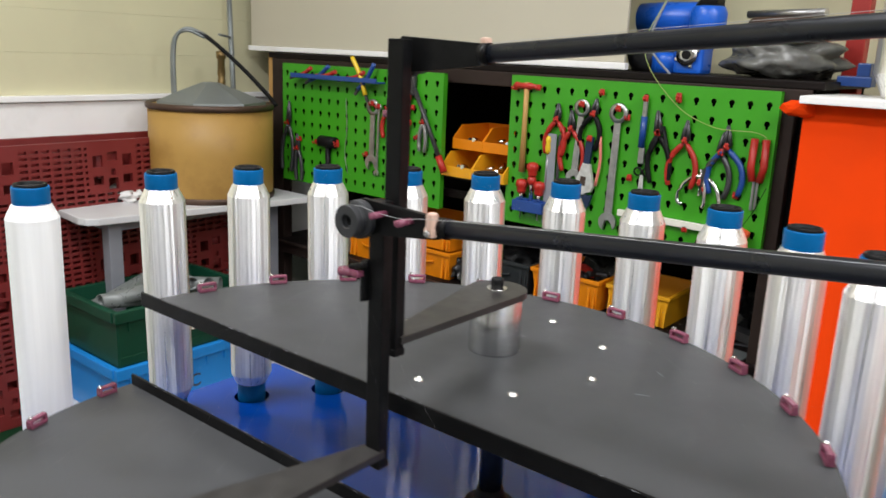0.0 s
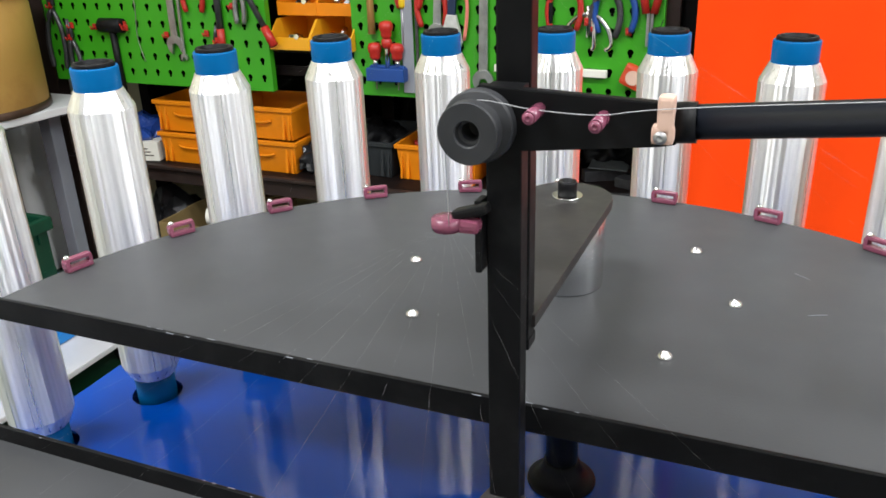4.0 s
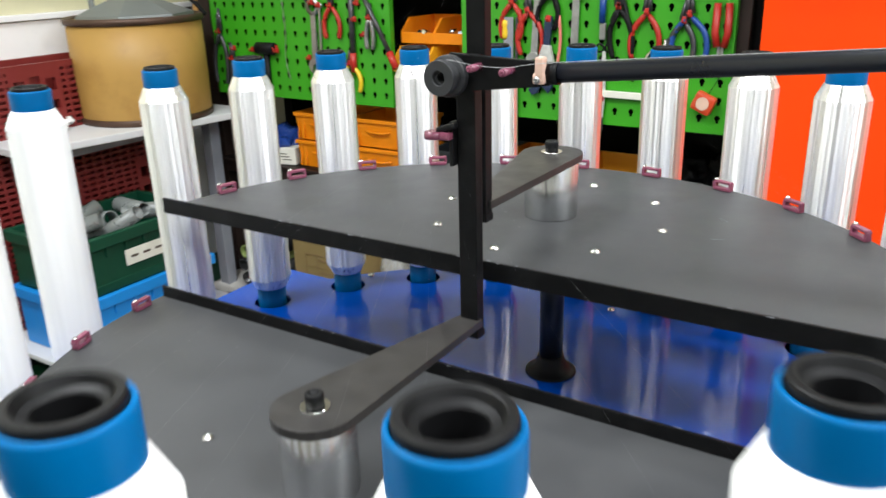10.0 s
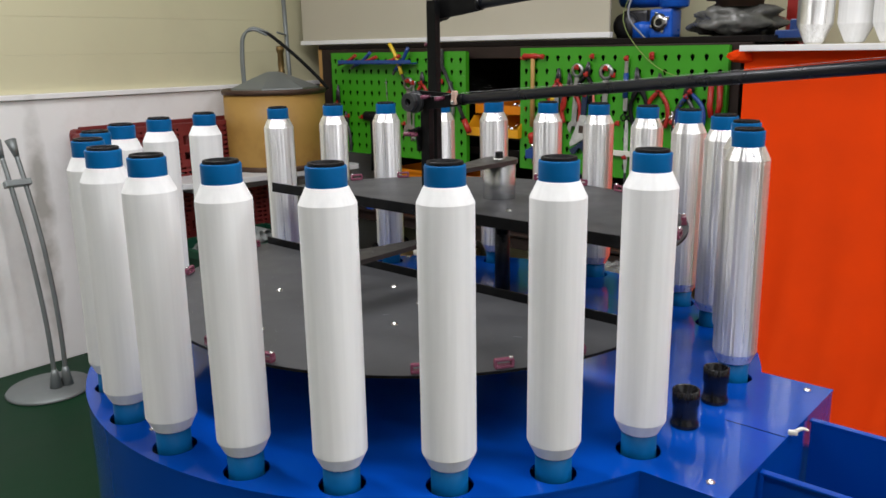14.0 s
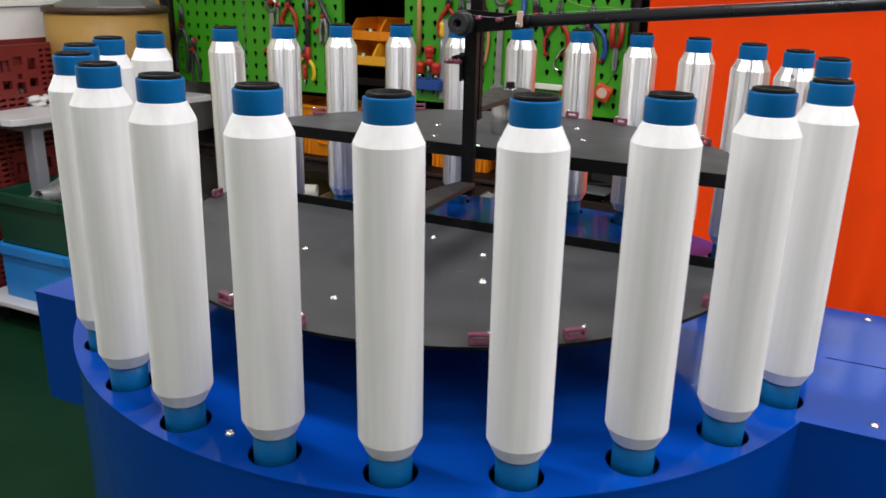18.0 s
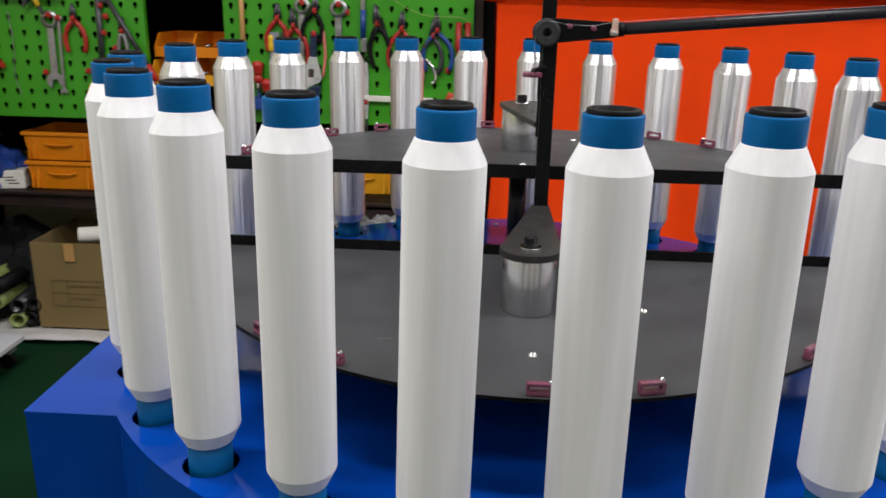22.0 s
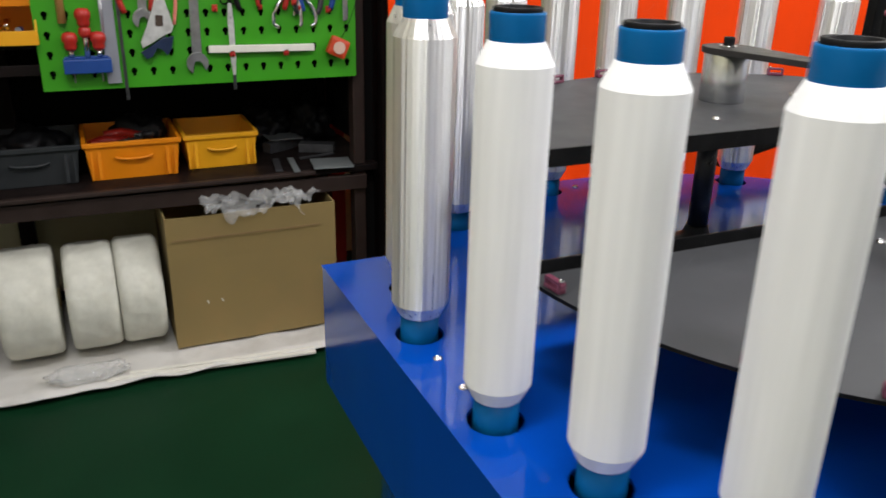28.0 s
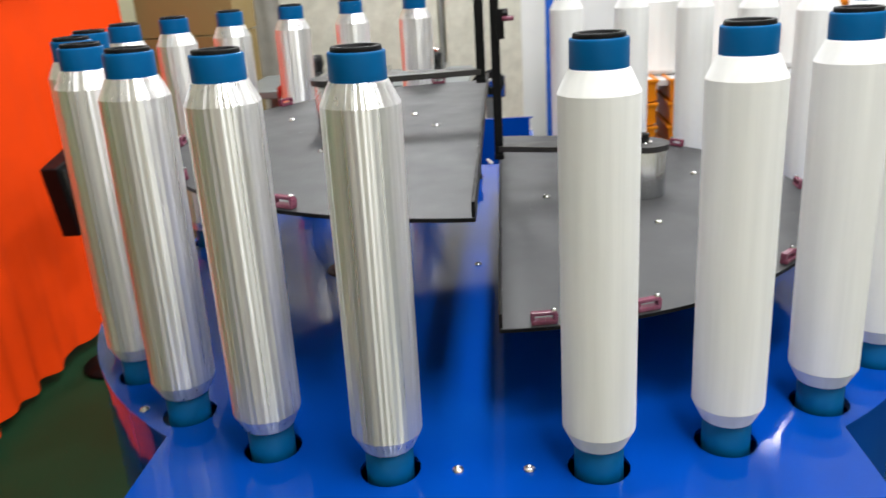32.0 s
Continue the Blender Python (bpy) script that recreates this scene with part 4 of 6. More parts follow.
part("blade", box(nb(), (-0.004, 0, -0.14), (0.008, 0.005, 0.085), 0.002), M_steel, sn)
part("blade", box(nb(), (0.005, 0.004, -0.14), (0.008, 0.005, 0.08), 0.002), M_steel, sn)
rk = thing("screwdriver_rack", "blue plastic rack on the pegboard", "tool rack", (-0.900, PRY - 0.024, 0.916))
part("block", box(nb(), (0, 0, 0), (0.122, 0.040, 0.038), 0.003), M_btool, rk)
part("upper_step", box(nb(), (0, 0.008, 0.0215), (0.112, 0.022, 0.006), 0.002), M_btool, rk)
for hx_, hz_, stem in ((-0.937, 1.006, 0.018), (-0.866, 1.006, 0.018), (-0.897, 1.068, 0.085)):
    d = tool("screwdriver", "stubby screwdriver with a fat red handle in the blue rack", "screwdriver", hx_, hz_, PRY - 0.012)
    part("handle", lathe(nb(), [(0.006, 0), (0.0165, -0.003), (0.0205, -0.012), (0.0200, -0.024), (0.0150, -0.031), (0.0165, -0.038), (0.0135, -0.047), (0.008, -0.049)], 18), M_rtool, d, "fat red plastic handle")
    if stem > 0.05:
        part("lower_grip", lathe(nb(), [(0.009, -0.047), (0.0150, -0.053), (0.0165, -0.066), (0.012, -0.076), (0.007, -0.078)], 16), M_rtool, d, "second red grip")
    part("ferrule", lathe(nb(), [(0.0075, -0.048), (0.0075, -0.048 - stem)], 14), M_chrome, d, "bright steel ferrule")
    part("blade", sweep(nb(), [(0, 0, -0.05 - stem), (0, 0, -0.135)], 0.0022, 6), M_steel, d)
f = tool("steel_rule", "wide dull steel rule hanging on the pegboard", "rule", -0.836, 1.17, PRY, 0)
part("blade", box(nb(), (0, 0, -0.154), (0.036, 0.003, 0.308), 0.001), M_leg, f)
f = tool("file", "long thin dark file hanging on the pegboard", "file", -0.806, 1.17, PRY, 0)
part("blade", box(nb(), (0, 0, -0.178), (0.009, 0.004, 0.356), 0.001), M_dsteel, f)
hx = tool("hex_key_set", "coral plastic handled key hanging on a hook", "hex key", u(-1.565), v(0.90), PRY)
part("grip", sweep(nb(), curve_pts([(0, 0, 0), (0.006, 0, -0.08), (-0.004, 0, -0.16)], 4), 0.005, 8), mat("coral_plastic", (0.7, 0.2, 0.16), 0.4), hx)
sc = tool("scissors", "steel scissors with black rings hanging on the pegboard", "scissors", u(-1.20), v(0.70), PRY)
for s in (-1, 1):
    part("ring", lathe(nb(), [(0.010, -0.003), (0.014, -0.003), (0.015, 0), (0.014, 0.003), (0.010, 0.003)], 16, at(s * 0.014, 0, -0.01) @ RX, closed=False), M_rubber, sc)
part("blade", prism(nb(), [(-0.005, -0.02), (0.005, -0.02), (0.0085, -0.07), (0.008, -0.17), (0.004, -0.225), (-0.003, -0.225), (-0.008, -0.17), (-0.0085, -0.07)], -0.002, 0.002, RX, 0.0006), M_bsteel, sc, "bright steel blade")
part("tip", box(nb(), (0.0, 0, -0.245), (0.010, 0.004, 0.045), 0.0015), M_dsteel, sc, "worn dark tip")
part("pivot", lathe(nb(), [(0.004, 0), (0.004, 0.004)], 12, at(0, 0, -0.06) @ RX), M_steel, sc)
lv = tool("spirit_level", "short white level bar resting on red hooks", "level", -0.416, 0.944, PRY, 0.8)
part("bar", box(nb(), (0, 0, 0), (0.313, 0.014, 0.020), 0.002), M_label, lv)
hook(lv, -0.09, -0.012), hook(lv, 0.07, -0.012)
pu = tool("gear_puller", "chrome three-arm gear puller on a red hook", "gear puller", -0.316, 1.086, PRY)
bm = nb()
for a in (-1, 0.3, 1):
    sweep(bm, curve_pts([(0, 0, 0.01), (a * 0.03, 0, 0.0), (a * 0.056, -0.004, -0.03), (a * 0.064, -0.004, -0.070), (a * 0.048, -0.004, -0.082)], 3), 0.0065, 8)
sweep(bm, [(0, 0, 0.03), (0, 0, -0.05)], 0.005, 8)
part("arms", bm, M_chrome, pu)
hook(pu, 0, -0.01)
tm = tool("tape_measure", "red and yellow tape measure hanging on a cord", "tape measure", -0.187, 0.940, PRY - 0.012, 24)
part("case", box(nb(), (0, 0, 0), (0.062, 0.03, 0.058), 0.010), M_tape, tm)
part("face_label", lathe(nb(), [(0.019, 0), (0.019, 0.002)], 20, at(0, -0.0152, 0) @ RX), M_cream, tm)
part("cord", sweep(nb(), curve_pts([(0, 0, 0.03), (0.004, 0, 0.09), (0, 0, 0.16)], 3), 0.0012, 5), M_rubber, tm)
for hx_, hz_, hy_ in ((-4.95, 0.55, PLY), (-4.40, 0.57, PLY), (-4.0, 0.50, PLY), (-3.42, 0.98, PLY), (-3.36, 0.72, PLY), (-3.62, 0.52, PLY)):
    t = thing("peg_hook", "empty red plastic peg hook", "hook", (u(hx_), hy_ - 0.004, v(hz_)), group="empty peg hooks")
    hook(t, 0, 0)
for hx_, hz_ in ((-0.98, 1.24), (-1.30, 0.62), (-0.72, 0.62), (-0.50, 0.60), (-1.90, 0.92), (-1.36, 1.06)):
    t = thing("peg_hook", "empty red plastic peg hook", "hook", (u(hx_), PRY - 0.004, v(hz_)), group="empty peg hooks")
    hook(t, 0, 0)


# more tools on the boards
aw = tool("adjustable_wrench", "large adjustable wrench with bright worn jaws on a hook", "wrench", -0.690, 1.175, PRY - 0.004, 4)
part("handle", prism(nb(), [(-0.013, 0.0), (0.013, 0.0), (0.011, -0.09), (-0.011, -0.09)], -0.005, 0.005, RX, 0.0015), M_navy, aw, "dark blue dipped handle")
part("head", prism(nb(), [(-0.013, -0.088), (0.013, -0.088), (0.024, -0.120), (0.036, -0.160), (0.030, -0.176), (0.006, -0.184), (-0.020, -0.206), (-0.048, -0.222), (-0.052, -0.206), (-0.036, -0.165), (-0.022, -0.125)], -0.007, 0.007, RX, 0.002), M_bsteel, aw, "bright steel head")
part("scale", box(nb(), (-0.002, -0.0075, -0.145), (0.020, 0.001, 0.030), 0.0003), M_print, aw, "dark engraved scale")
part("lower_jaw", prism(nb(), [(0.036, -0.186), (0.030, -0.222), (0.018, -0.240), (0.004, -0.222), (-0.010, -0.218), (-0.022, -0.246), (-0.038, -0.252), (-0.052, -0.234), (-0.022, -0.214), (0.006, -0.192)], -0.006, 0.006, RX, 0.0015), M_navy, aw, "dark blue movable jaw")
part("worm", lathe(nb(), [(0.006, -0.010), (0.007, 0), (0.006, 0.010)], 14, at(0.008, 0, -0.182)), M_steel, aw)
hook(aw, 0, -0.006)
pliers(u(-1.12), v(1.13), PRY, 0.22, M_rubber, -6, "heavy black pliers hanging from a red hook", 0.16)
pliers(u(-0.62), v(1.02), PRY, 0.19, M_dsteel, 4, "dark steel pincers hanging from a red hook", 0.20)


# ---- boxes and bins on the rack ----
def crate(name, lab, c, w, d, h, m, group="", grip=True, parts_m=None):
    """An open-topped plastic box with ribs, rim and a grip on its front."""
    t = thing(name, lab, "plastic box", c, group=group)
    th, tp = 0.005, 0.012
    bm = nb()
    lo = [(-w / 2 + tp, -d / 2 + tp), (w / 2 - tp, -d / 2 + tp), (w / 2 - tp, d / 2 - tp), (-w / 2 + tp, d / 2 - tp)]
    hi = [(-w / 2, -d / 2), (w / 2, -d / 2), (w / 2, d / 2), (-w / 2, d / 2)]
    A = [bm.verts.new((x, y, 0)) for x, y in lo]
    B = [bm.verts.new((x, y, h)) for x, y in hi]
    C = [bm.verts.new((x - math.copysign(th, x), y - math.copysign(th, y), h)) for x, y in hi]
    D = [bm.verts.new((x - math.copysign(th, x), y - math.copysign(th, y), th)) for x, y in lo]
    for P, Q in ((A, B), (B, C), (C, D)):
        for i in range(4):
            bm.faces.new((P[i], P[(i + 1) % 4], Q[(i + 1) % 4], Q[i]))
    bm.faces.new(A[::-1]), bm.faces.new(D)
    part("body", bm, m, t)
    bm = nb()
    for s in (-1, 1):
        box(bm, (0, s * (d / 2 + 0.002), h - 0.007), (w + 0.010, 0.008, 0.014), 0.002)
        box(bm, (s * (w / 2 + 0.002), 0, h - 0.007), (0.008, d, 0.014), 0.002)
    part("rim", bm, m, t)
    for s in (-1, 1):
        part("rib", box(nb(), (s * w * 0.36, -d / 2 + 0.004, h * 0.45), (0.010, 0.010, h * 0.82), 0.002, Matrix.Rotation(-0.09, 4, "X")), m, t)
        part("rib", box(nb(), (s * (w * 0.36 + 0.022), -d / 2 + 0.004, h * 0.45), (0.006, 0.010, h * 0.82), 0.0015, Matrix.Rotation(-0.09, 4, "X")), m, t)
    if grip:
        g = nb()
        sweep(g, curve_pts([(-w * 0.2, -d / 2 - 0.002, h * 0.60), (-w * 0.1, -d / 2 - 0.006, h * 0.55), (w * 0.1, -d / 2 - 0.006, h * 0.55), (w * 0.2, -d / 2 - 0.002, h * 0.60)], 4), 0.004, 8)
        part("grip", g, m, t)
    return t


for x in (-1.703, -1.420):
    for z in (0.553, 0.667):
        crate("storage_box", "orange plastic stacking box on the rack shelf", (x, 1.865, z), 0.276, 0.24, 0.110, M_orange, "orange stacking boxes")
crate("storage_box", "dark grey plastic stacking box with a black rag in it", (-1.093, 1.945, 0.553), 0.272, 0.28, 0.118, M_greybox)
crate("storage_box", "orange plastic stacking box full of clamps on the shelf", (-0.806, 1.945, 0.553), 0.272, 0.28, 0.118, M_orange)
crate("storage_box", "yellow plastic stacking box on the rack shelf", (-0.538, 1.965, 0.553), 0.225, 0.26, 0.112, M_yellow)
for x, y, z, m, r, tl in ((-0.875, 1.92, 0.640, M_rtool, 0.016, 12), (-0.80, 1.89, 0.636, M_dsteel, 0.013, -30), (-0.83, 1.97, 0.650, M_rtool, 0.015, -14), (-0.76, 1.95, 0.644, M_dsteel, 0.012, 55)):
    t = thing("clamp", "worn clamp lying low in an orange stacking box", "hand tool", (x, y, z), tl)
    part("bar", sweep(nb(), curve_pts([(-0.05, 0, 0), (0, 0.016, 0.006), (0.06, -0.01, 0.0)], 4), r, 8), m, t)
    part("jaw", box(nb(), (0.058, -0.01, 0.004), (0.022, 0.036, 0.018), 0.004), M_dsteel, t)


def open_bin(x, z, y, w, d, h):
    t = thing("picking_bin", "yellow open-fronted picking bin with small parts", "picking bin", (x, y, z), group="picking bins")
    bm = nb()
    box(bm, (0, 0, 0.002), (w, d, 0.004))
    for s in (-1, 1):
        prism(bm, [(-d / 2, 0), (d / 2, 0), (d / 2, h), (-d / 2 + 0.05, h), (-d / 2, h * 0.45)], -0.002, 0.002, at(s * w / 2, 0, 0) @ Matrix(((0, 0, 1, 0), (1, 0, 0, 0), (0, 1, 0, 0), (0, 0, 0, 1))))
    box(bm, (0, d / 2, h / 2), (w, 0.004, h))
    box(bm, (0, -d / 2, h * 0.22), (w, 0.004, h * 0.44), 0.001)
    part("body", bm, M_yellow if z < 1.0 else M_orange, t)
    rnd = random.Random(int(x * 1000))
    for k in range(7):
        part("fitting", lathe(nb(), [(0.008, 0), (0.008, 0.03)], 8, at(rnd.uniform(-w * 0.35, w * 0.35), rnd.uniform(-d * 0.4, 0), 0.012 + 0.012 * (k % 3)) @ rot(rnd.uniform(50, 120), 0, rnd.uniform(0, 180))), M_chrome if k % 3 else M_btool, t)


for k in range(2):
    open_bin(-1.225 + k * 0.142, 0.975, 1.80, 0.138, 0.22, 0.085)
    open_bin(-1.225 + k * 0.142, 1.070, 1.86, 0.138, 0.22, 0.085)

# scrap and sheet pieces at the end of the shelf
for lab, c, rz, q, tip, m in (("grey sheet metal plate lying across scrap on the shelf", (-0.300, 2.02, 0.592), 4, (0.12, 0.10, 0.003), 2, M_greymetal),
                           ("pale plate lying at the end of the shelf", (-0.200, 1.755, 0.555), -8, (0.130, 0.12, 0.004), 0, M_greymetal),
                           ("narrow bright metal strip on the shelf edge", (-0.322, 1.780, 0.554), 84, (0.170, 0.020, 0.004), 0, M_greymetal),
                           ("dull brown metal strip on the shelf", (-0.372, 1.795, 0.554), 82, (0.150, 0.022, 0.005), 0, M_dsteel),
                           ("dark metal bar under the loose plates", (-0.30, 2.00, 0.554), 30, (0.16, 0.04, 0.034), 0, M_dsteel),
                           ("dark metal bar under the loose plates", (-0.20, 1.93, 0.554), -24, (0.12, 0.05, 0.030), 0, M_dsteel),
                           ("thin bent metal strip on the shelf", (-0.22, 1.86, 0.554), 12, (0.13, 0.012, 0.006), 0, M_dsteel)):
    t = thing("metal_offcut", lab, "metal offcut", c, rz)
    part("piece", box(nb(), (0, 0, q[2] / 2), q, 0.001, rot(0, tip, 0)), m, t)


def crumpled(bm, c, r, seed, flat=0.6, sub=3, amp=0.35):
    r0 = bmesh.ops.create_icosphere(bm, subdivisions=sub, radius=1.0)
    for w in r0["verts"]:
        n = noise.noise(w.co * 2.1 + Vector((seed, 0, 0))) + 0.5 * noise.noise(w.co * 5.3 + Vector((0, seed, 0)))
        q = w.co * (1 + amp * n)
        w.co = Vector((q.x * r[0], q.y * r[1], max(q.z * r[2], -r[2] * flat))) + Vector(c)
    for f in bm.faces:
        f.smooth = sub > 3
    return bm


def lump(name, lab, cat, c, r, m, seed, flat=0.6, amp=0.35, sub=3):
    """A crumpled bag or sheet that rests on its flattened base."""
    t = tagged(link(name, crumpled(nb(), (0, 0, r[2] * flat), r, seed, flat, sub, amp), m), lab, cat)
    t.matrix_basis = at(*c)
    return t


lump("plastic_bag", "crumpled blue plastic bag on the shelf end", "bag", (u(-4.72), 1.80, 0.553), (0.09, 0.10, 0.09), M_bluebag, 3.0, amp=0.5)
lump("plastic_bag", "crumpled black plastic bag on the rack shelf", "bag", (-1.255, 1.84, 0.553), (0.04, 0.08, 0.06), M_blackbag, 9.0, amp=0.6)
lump("plastic_bag", "black plastic bag heaped at the end of the shelf", "bag", (-0.330, 2.14, 0.553), (0.085, 0.09, 0.085), M_rubber, 13.0, amp=0.5, sub=4)
lump("plastic_bag", "black plastic bag heaped at the end of the shelf", "bag", (-0.180, 2.09, 0.553), (0.075, 0.09, 0.095), M_rubber, 15.0, amp=0.5, sub=4)
lump("rag", "black rag stuffed into the grey stacking box", "rag", (-1.093, 1.96, 0.559), (0.10, 0.11, 0.085), M_rubber, 17.0, amp=0.4, sub=4)
lump("rag", "black rag at the back of the orange box", "rag", (-0.78, 2.02, 0.559), (0.09, 0.055, 0.095), M_rubber, 19.0, amp=0.4, sub=4)
t = thing("carton", "small white carton with dark print on the shelf", "carton", (u(-4.56), 1.78, 0.553), 12)
part("body", box(nb(), (0, 0, 0.035), (0.10, 0.10, 0.07), 0.002), M_label, t)
for k in range(3):
    part("print", box(nb(), (0.01 * k - 0.01, -0.0505, 0.045 - 0.012 * k), (0.04, 0.0006, 0.004)), M_print, t)

# ---- below the shelf ----
t = thing("floor_sheet", "wrinkled white plastic sheet spread under the rack", "plastic sheet", (0, 0, 0))
bm = nb()
nx, ny = 60, 10
g = [[bm.verts.new((-2.25 + 2.02 * i / nx, 1.50 + 0.70 * j / ny + (0.025 * noise.noise(Vector((i * 0.23, 0, 4))) if j == 0 else 0), 0.012 + 0.012 * noise.noise(Vector((i * 0.35, j * 0.5, 0))) + (0.012 if j == 0 else 0.0))) for j in range(ny + 1)] for i in range(nx + 1)]
for i in range(nx):
    for j in range(ny):
        bm.faces.new((g[i][j], g[i + 1][j], g[i + 1][j + 1], g[i][j + 1])).smooth = True
part("sheet", solid(bm, (0, 0, -0.004)), M_sheet, t)
t = thing("trim_strip", "white plastic trim strip lying on the floor", "trim strip", (-0.660, 1.512, 0.016), -5.2)
part("strip", box(nb(), (0, 0, 0.004), (0.62, 0.018, 0.008), 0.001), M_label, t)
part("second_strip", box(nb(), (0.03, 0.026, 0.004), (0.56, 0.014, 0.008), 0.001), M_label, t)


def carton(lab, c, w, d, h, rz=0.0, open_top=True, marks=True, group=""):
    t = thing("cardboard_box", lab, "cardboard box", c, rz, group)
    bm = nb()
    q = [(-w / 2, -d / 2), (w / 2, -d / 2), (w / 2, d / 2), (-w / 2, d / 2)]
    k = 6
    ring = [(q[a][0] + (q[(a + 1) % 4][0] - q[a][0]) * i / k, q[a][1] + (q[(a + 1) % 4][1] - q[a][1]) * i / k) for a in range(4) for i in range(k)]
    rows = []
    for j in range(7):        # walls bulge and sag a little
        z = h * j / 6
        row = []
        for i, (x, y) in enumerate(ring):
            b = 0.010 * math.sin(math.pi * (i % k) / k) * math.sin(math.pi * j / 6) * noise.noise(Vector((c[0] * 7 + i // k, j * 0.3, 1.5)))
            row.append(bm.verts.new((x + b * (abs(x) > w / 2 - 1e-6) * math.copysign(1, x), y + b * (abs(y) > d / 2 - 1e-6) * math.copysign(1, y), z + (0.006 * noise.noise(Vector((i * 0.6, c[0] * 5, 0))) if j == 6 and open_top else 0))))
        rows.append(row)
    for lo, hi in zip(rows, rows[1:]):
        for i in range(4 * k):
            bm.faces.new((lo[i], lo[(i + 1) % (4 * k)], hi[(i + 1) % (4 * k)], hi[i]))
    bm.faces.new(rows[0][::-1])
    bmesh.ops.recalc_face_normals(bm, faces=bm.faces[:])
    bmesh.ops.solidify(bm, geom=bm.faces[:], thickness=0.005)
    part("body", bm, M_card, t)
    if not open_top:
        part("flap", box(nb(), (0, -d / 4, h), (w - 0.002, d / 2 - 0.002, 0.004)), M_card, t)
        part("flap", box(nb(), (0, d / 4, h), (w - 0.002, d / 2 - 0.002, 0.004)), M_card, t)
        part("tape", box(nb(), (0, 0, h + 0.003), (w, 0.05, 0.001)), M_film, t)
    if marks:
        part("tape", box(nb(), (-w * 0.05, -d / 2 - 0.0075, h - 0.035), (0.04, 0.001, 0.07)), M_wood, t, "brown parcel tape")
        fr = nb()
        for cc, s in (((0, h * 0.58), (0.60, 0.003)), ((0, h * 0.28), (0.60, 0.003)), ((-0.3, h * 0.43), (0.006, h * 0.30)), ((0.3, h * 0.43), (0.006, h * 0.30)), ((-0.12, h * 0.43), (0.006, h * 0.30)), ((0, h * 0.43), (0.60, 0.002)), ((0.08, h * 0.52), (0.36, 0.008)), ((0.06, h * 0.37), (0.3, 0.006))):
            box(fr, (cc[0] * w, -d / 2 - 0.0075, cc[1]), (s[0] * w, 0.0008, s[1]))
        part("printed_frame", fr, M_cardprint, t, "faint printed frame with bars")
    return t


cb = carton("brown cardboard box with a printed frame, under the shelf", (u(-3.87), 1.80, 0.022), 0.345, 0.36, 0.35, 0)
part("print_oval", lathe(nb(), [(0.028, 0), (0.028, 0.001)], 20, at(0.1795, -0.07, 0.27) @ RY @ Matrix.Diagonal((0.7, 1, 1, 1))), M_btool, cb, "blue printed oval")
t = thing("paper_roll", "rolled white paper lying across the cardboard box", "paper roll", (u(-3.72), 1.72, 0.385), 20)
part("roll", lathe(nb(), [(0.030, -0.08), (0.030, 0.08), (0.026, 0.08), (0.026, -0.08)], 20, RY, closed=False), M_label, t)
lump("film_bag", "crumpled clear film bag on the white sheet", "plastic film", (u(-3.23), 1.78, 0.022), (0.085, 0.11, 0.14), M_film, 24.0, amp=0.30, sub=4)
def fibre_roll(x, y, r, w, seed):
    """A soft roll in clear film: its wrap lies in creases and slack folds."""
    t = thing("fibre_roll", "white fibre roll in clear film wrap under the shelf", "fibre roll", (x, y, r + 0.02), group="wrapped fibre rolls")
    prof = [(0.03, -w / 2), (r * 0.5, -w / 2 - 0.002), (r * 0.93, -w / 2), (r * 0.985, -w / 2 + 0.010)] + [(r, -w / 2 + w * q / 12) for q in range(2, 11)] + [(r * 0.985, w / 2 - 0.010), (r * 0.93, w / 2), (r * 0.5, w / 2 + 0.002), (0.03, w / 2)]
    bm = lathe(nb(), prof, 88, RY)
    for q in bm.verts:
        d = Vector((0, q.co.y, q.co.z))
        if d.length > r * 0.6:
            a = math.atan2(q.co.z, q.co.y)
            k = Vector((q.co.x * 26 + a * 1.5, a * 7, seed))
            q.co += d.normalized() * (0.0055 * (abs(noise.noise(k)) - 0.25) + 0.003 * noise.noise(k * 2.7))
    part("roll", bm, M_wrap, t)
    part("core", lathe(nb(), [(0.029, -w / 2 - 0.004), (0.029, w / 2 + 0.004)], 20, RY), M_card, t)


for k, (x, r, w) in enumerate(((-1.155, 0.172, 0.160), (-0.978, 0.168, 0.142), (-0.838, 0.170, 0.130))):
    fibre_roll(x, 1.81, r, w, 3.7 * k)
c2 = carton("long brown cardboard box with plastic film spilling out", (-0.487, 1.83, 0.022), 0.53, 0.34, 0.435, 0, marks=False)
bm = nb()
for k in range(2):
    box(bm, (-0.16 + 0.045 * k, -0.177, 0.15), (0.012, 0.002, 0.003), 0.0, rot(0, 60, 0))
part("staple", bm, M_label, c2, "pale staples")
part("seam", box(nb(), (-0.02, -0.1765, 0.365), (0.46, 0.0012, 0.003)), M_cardprint, c2, "long crease near the top")
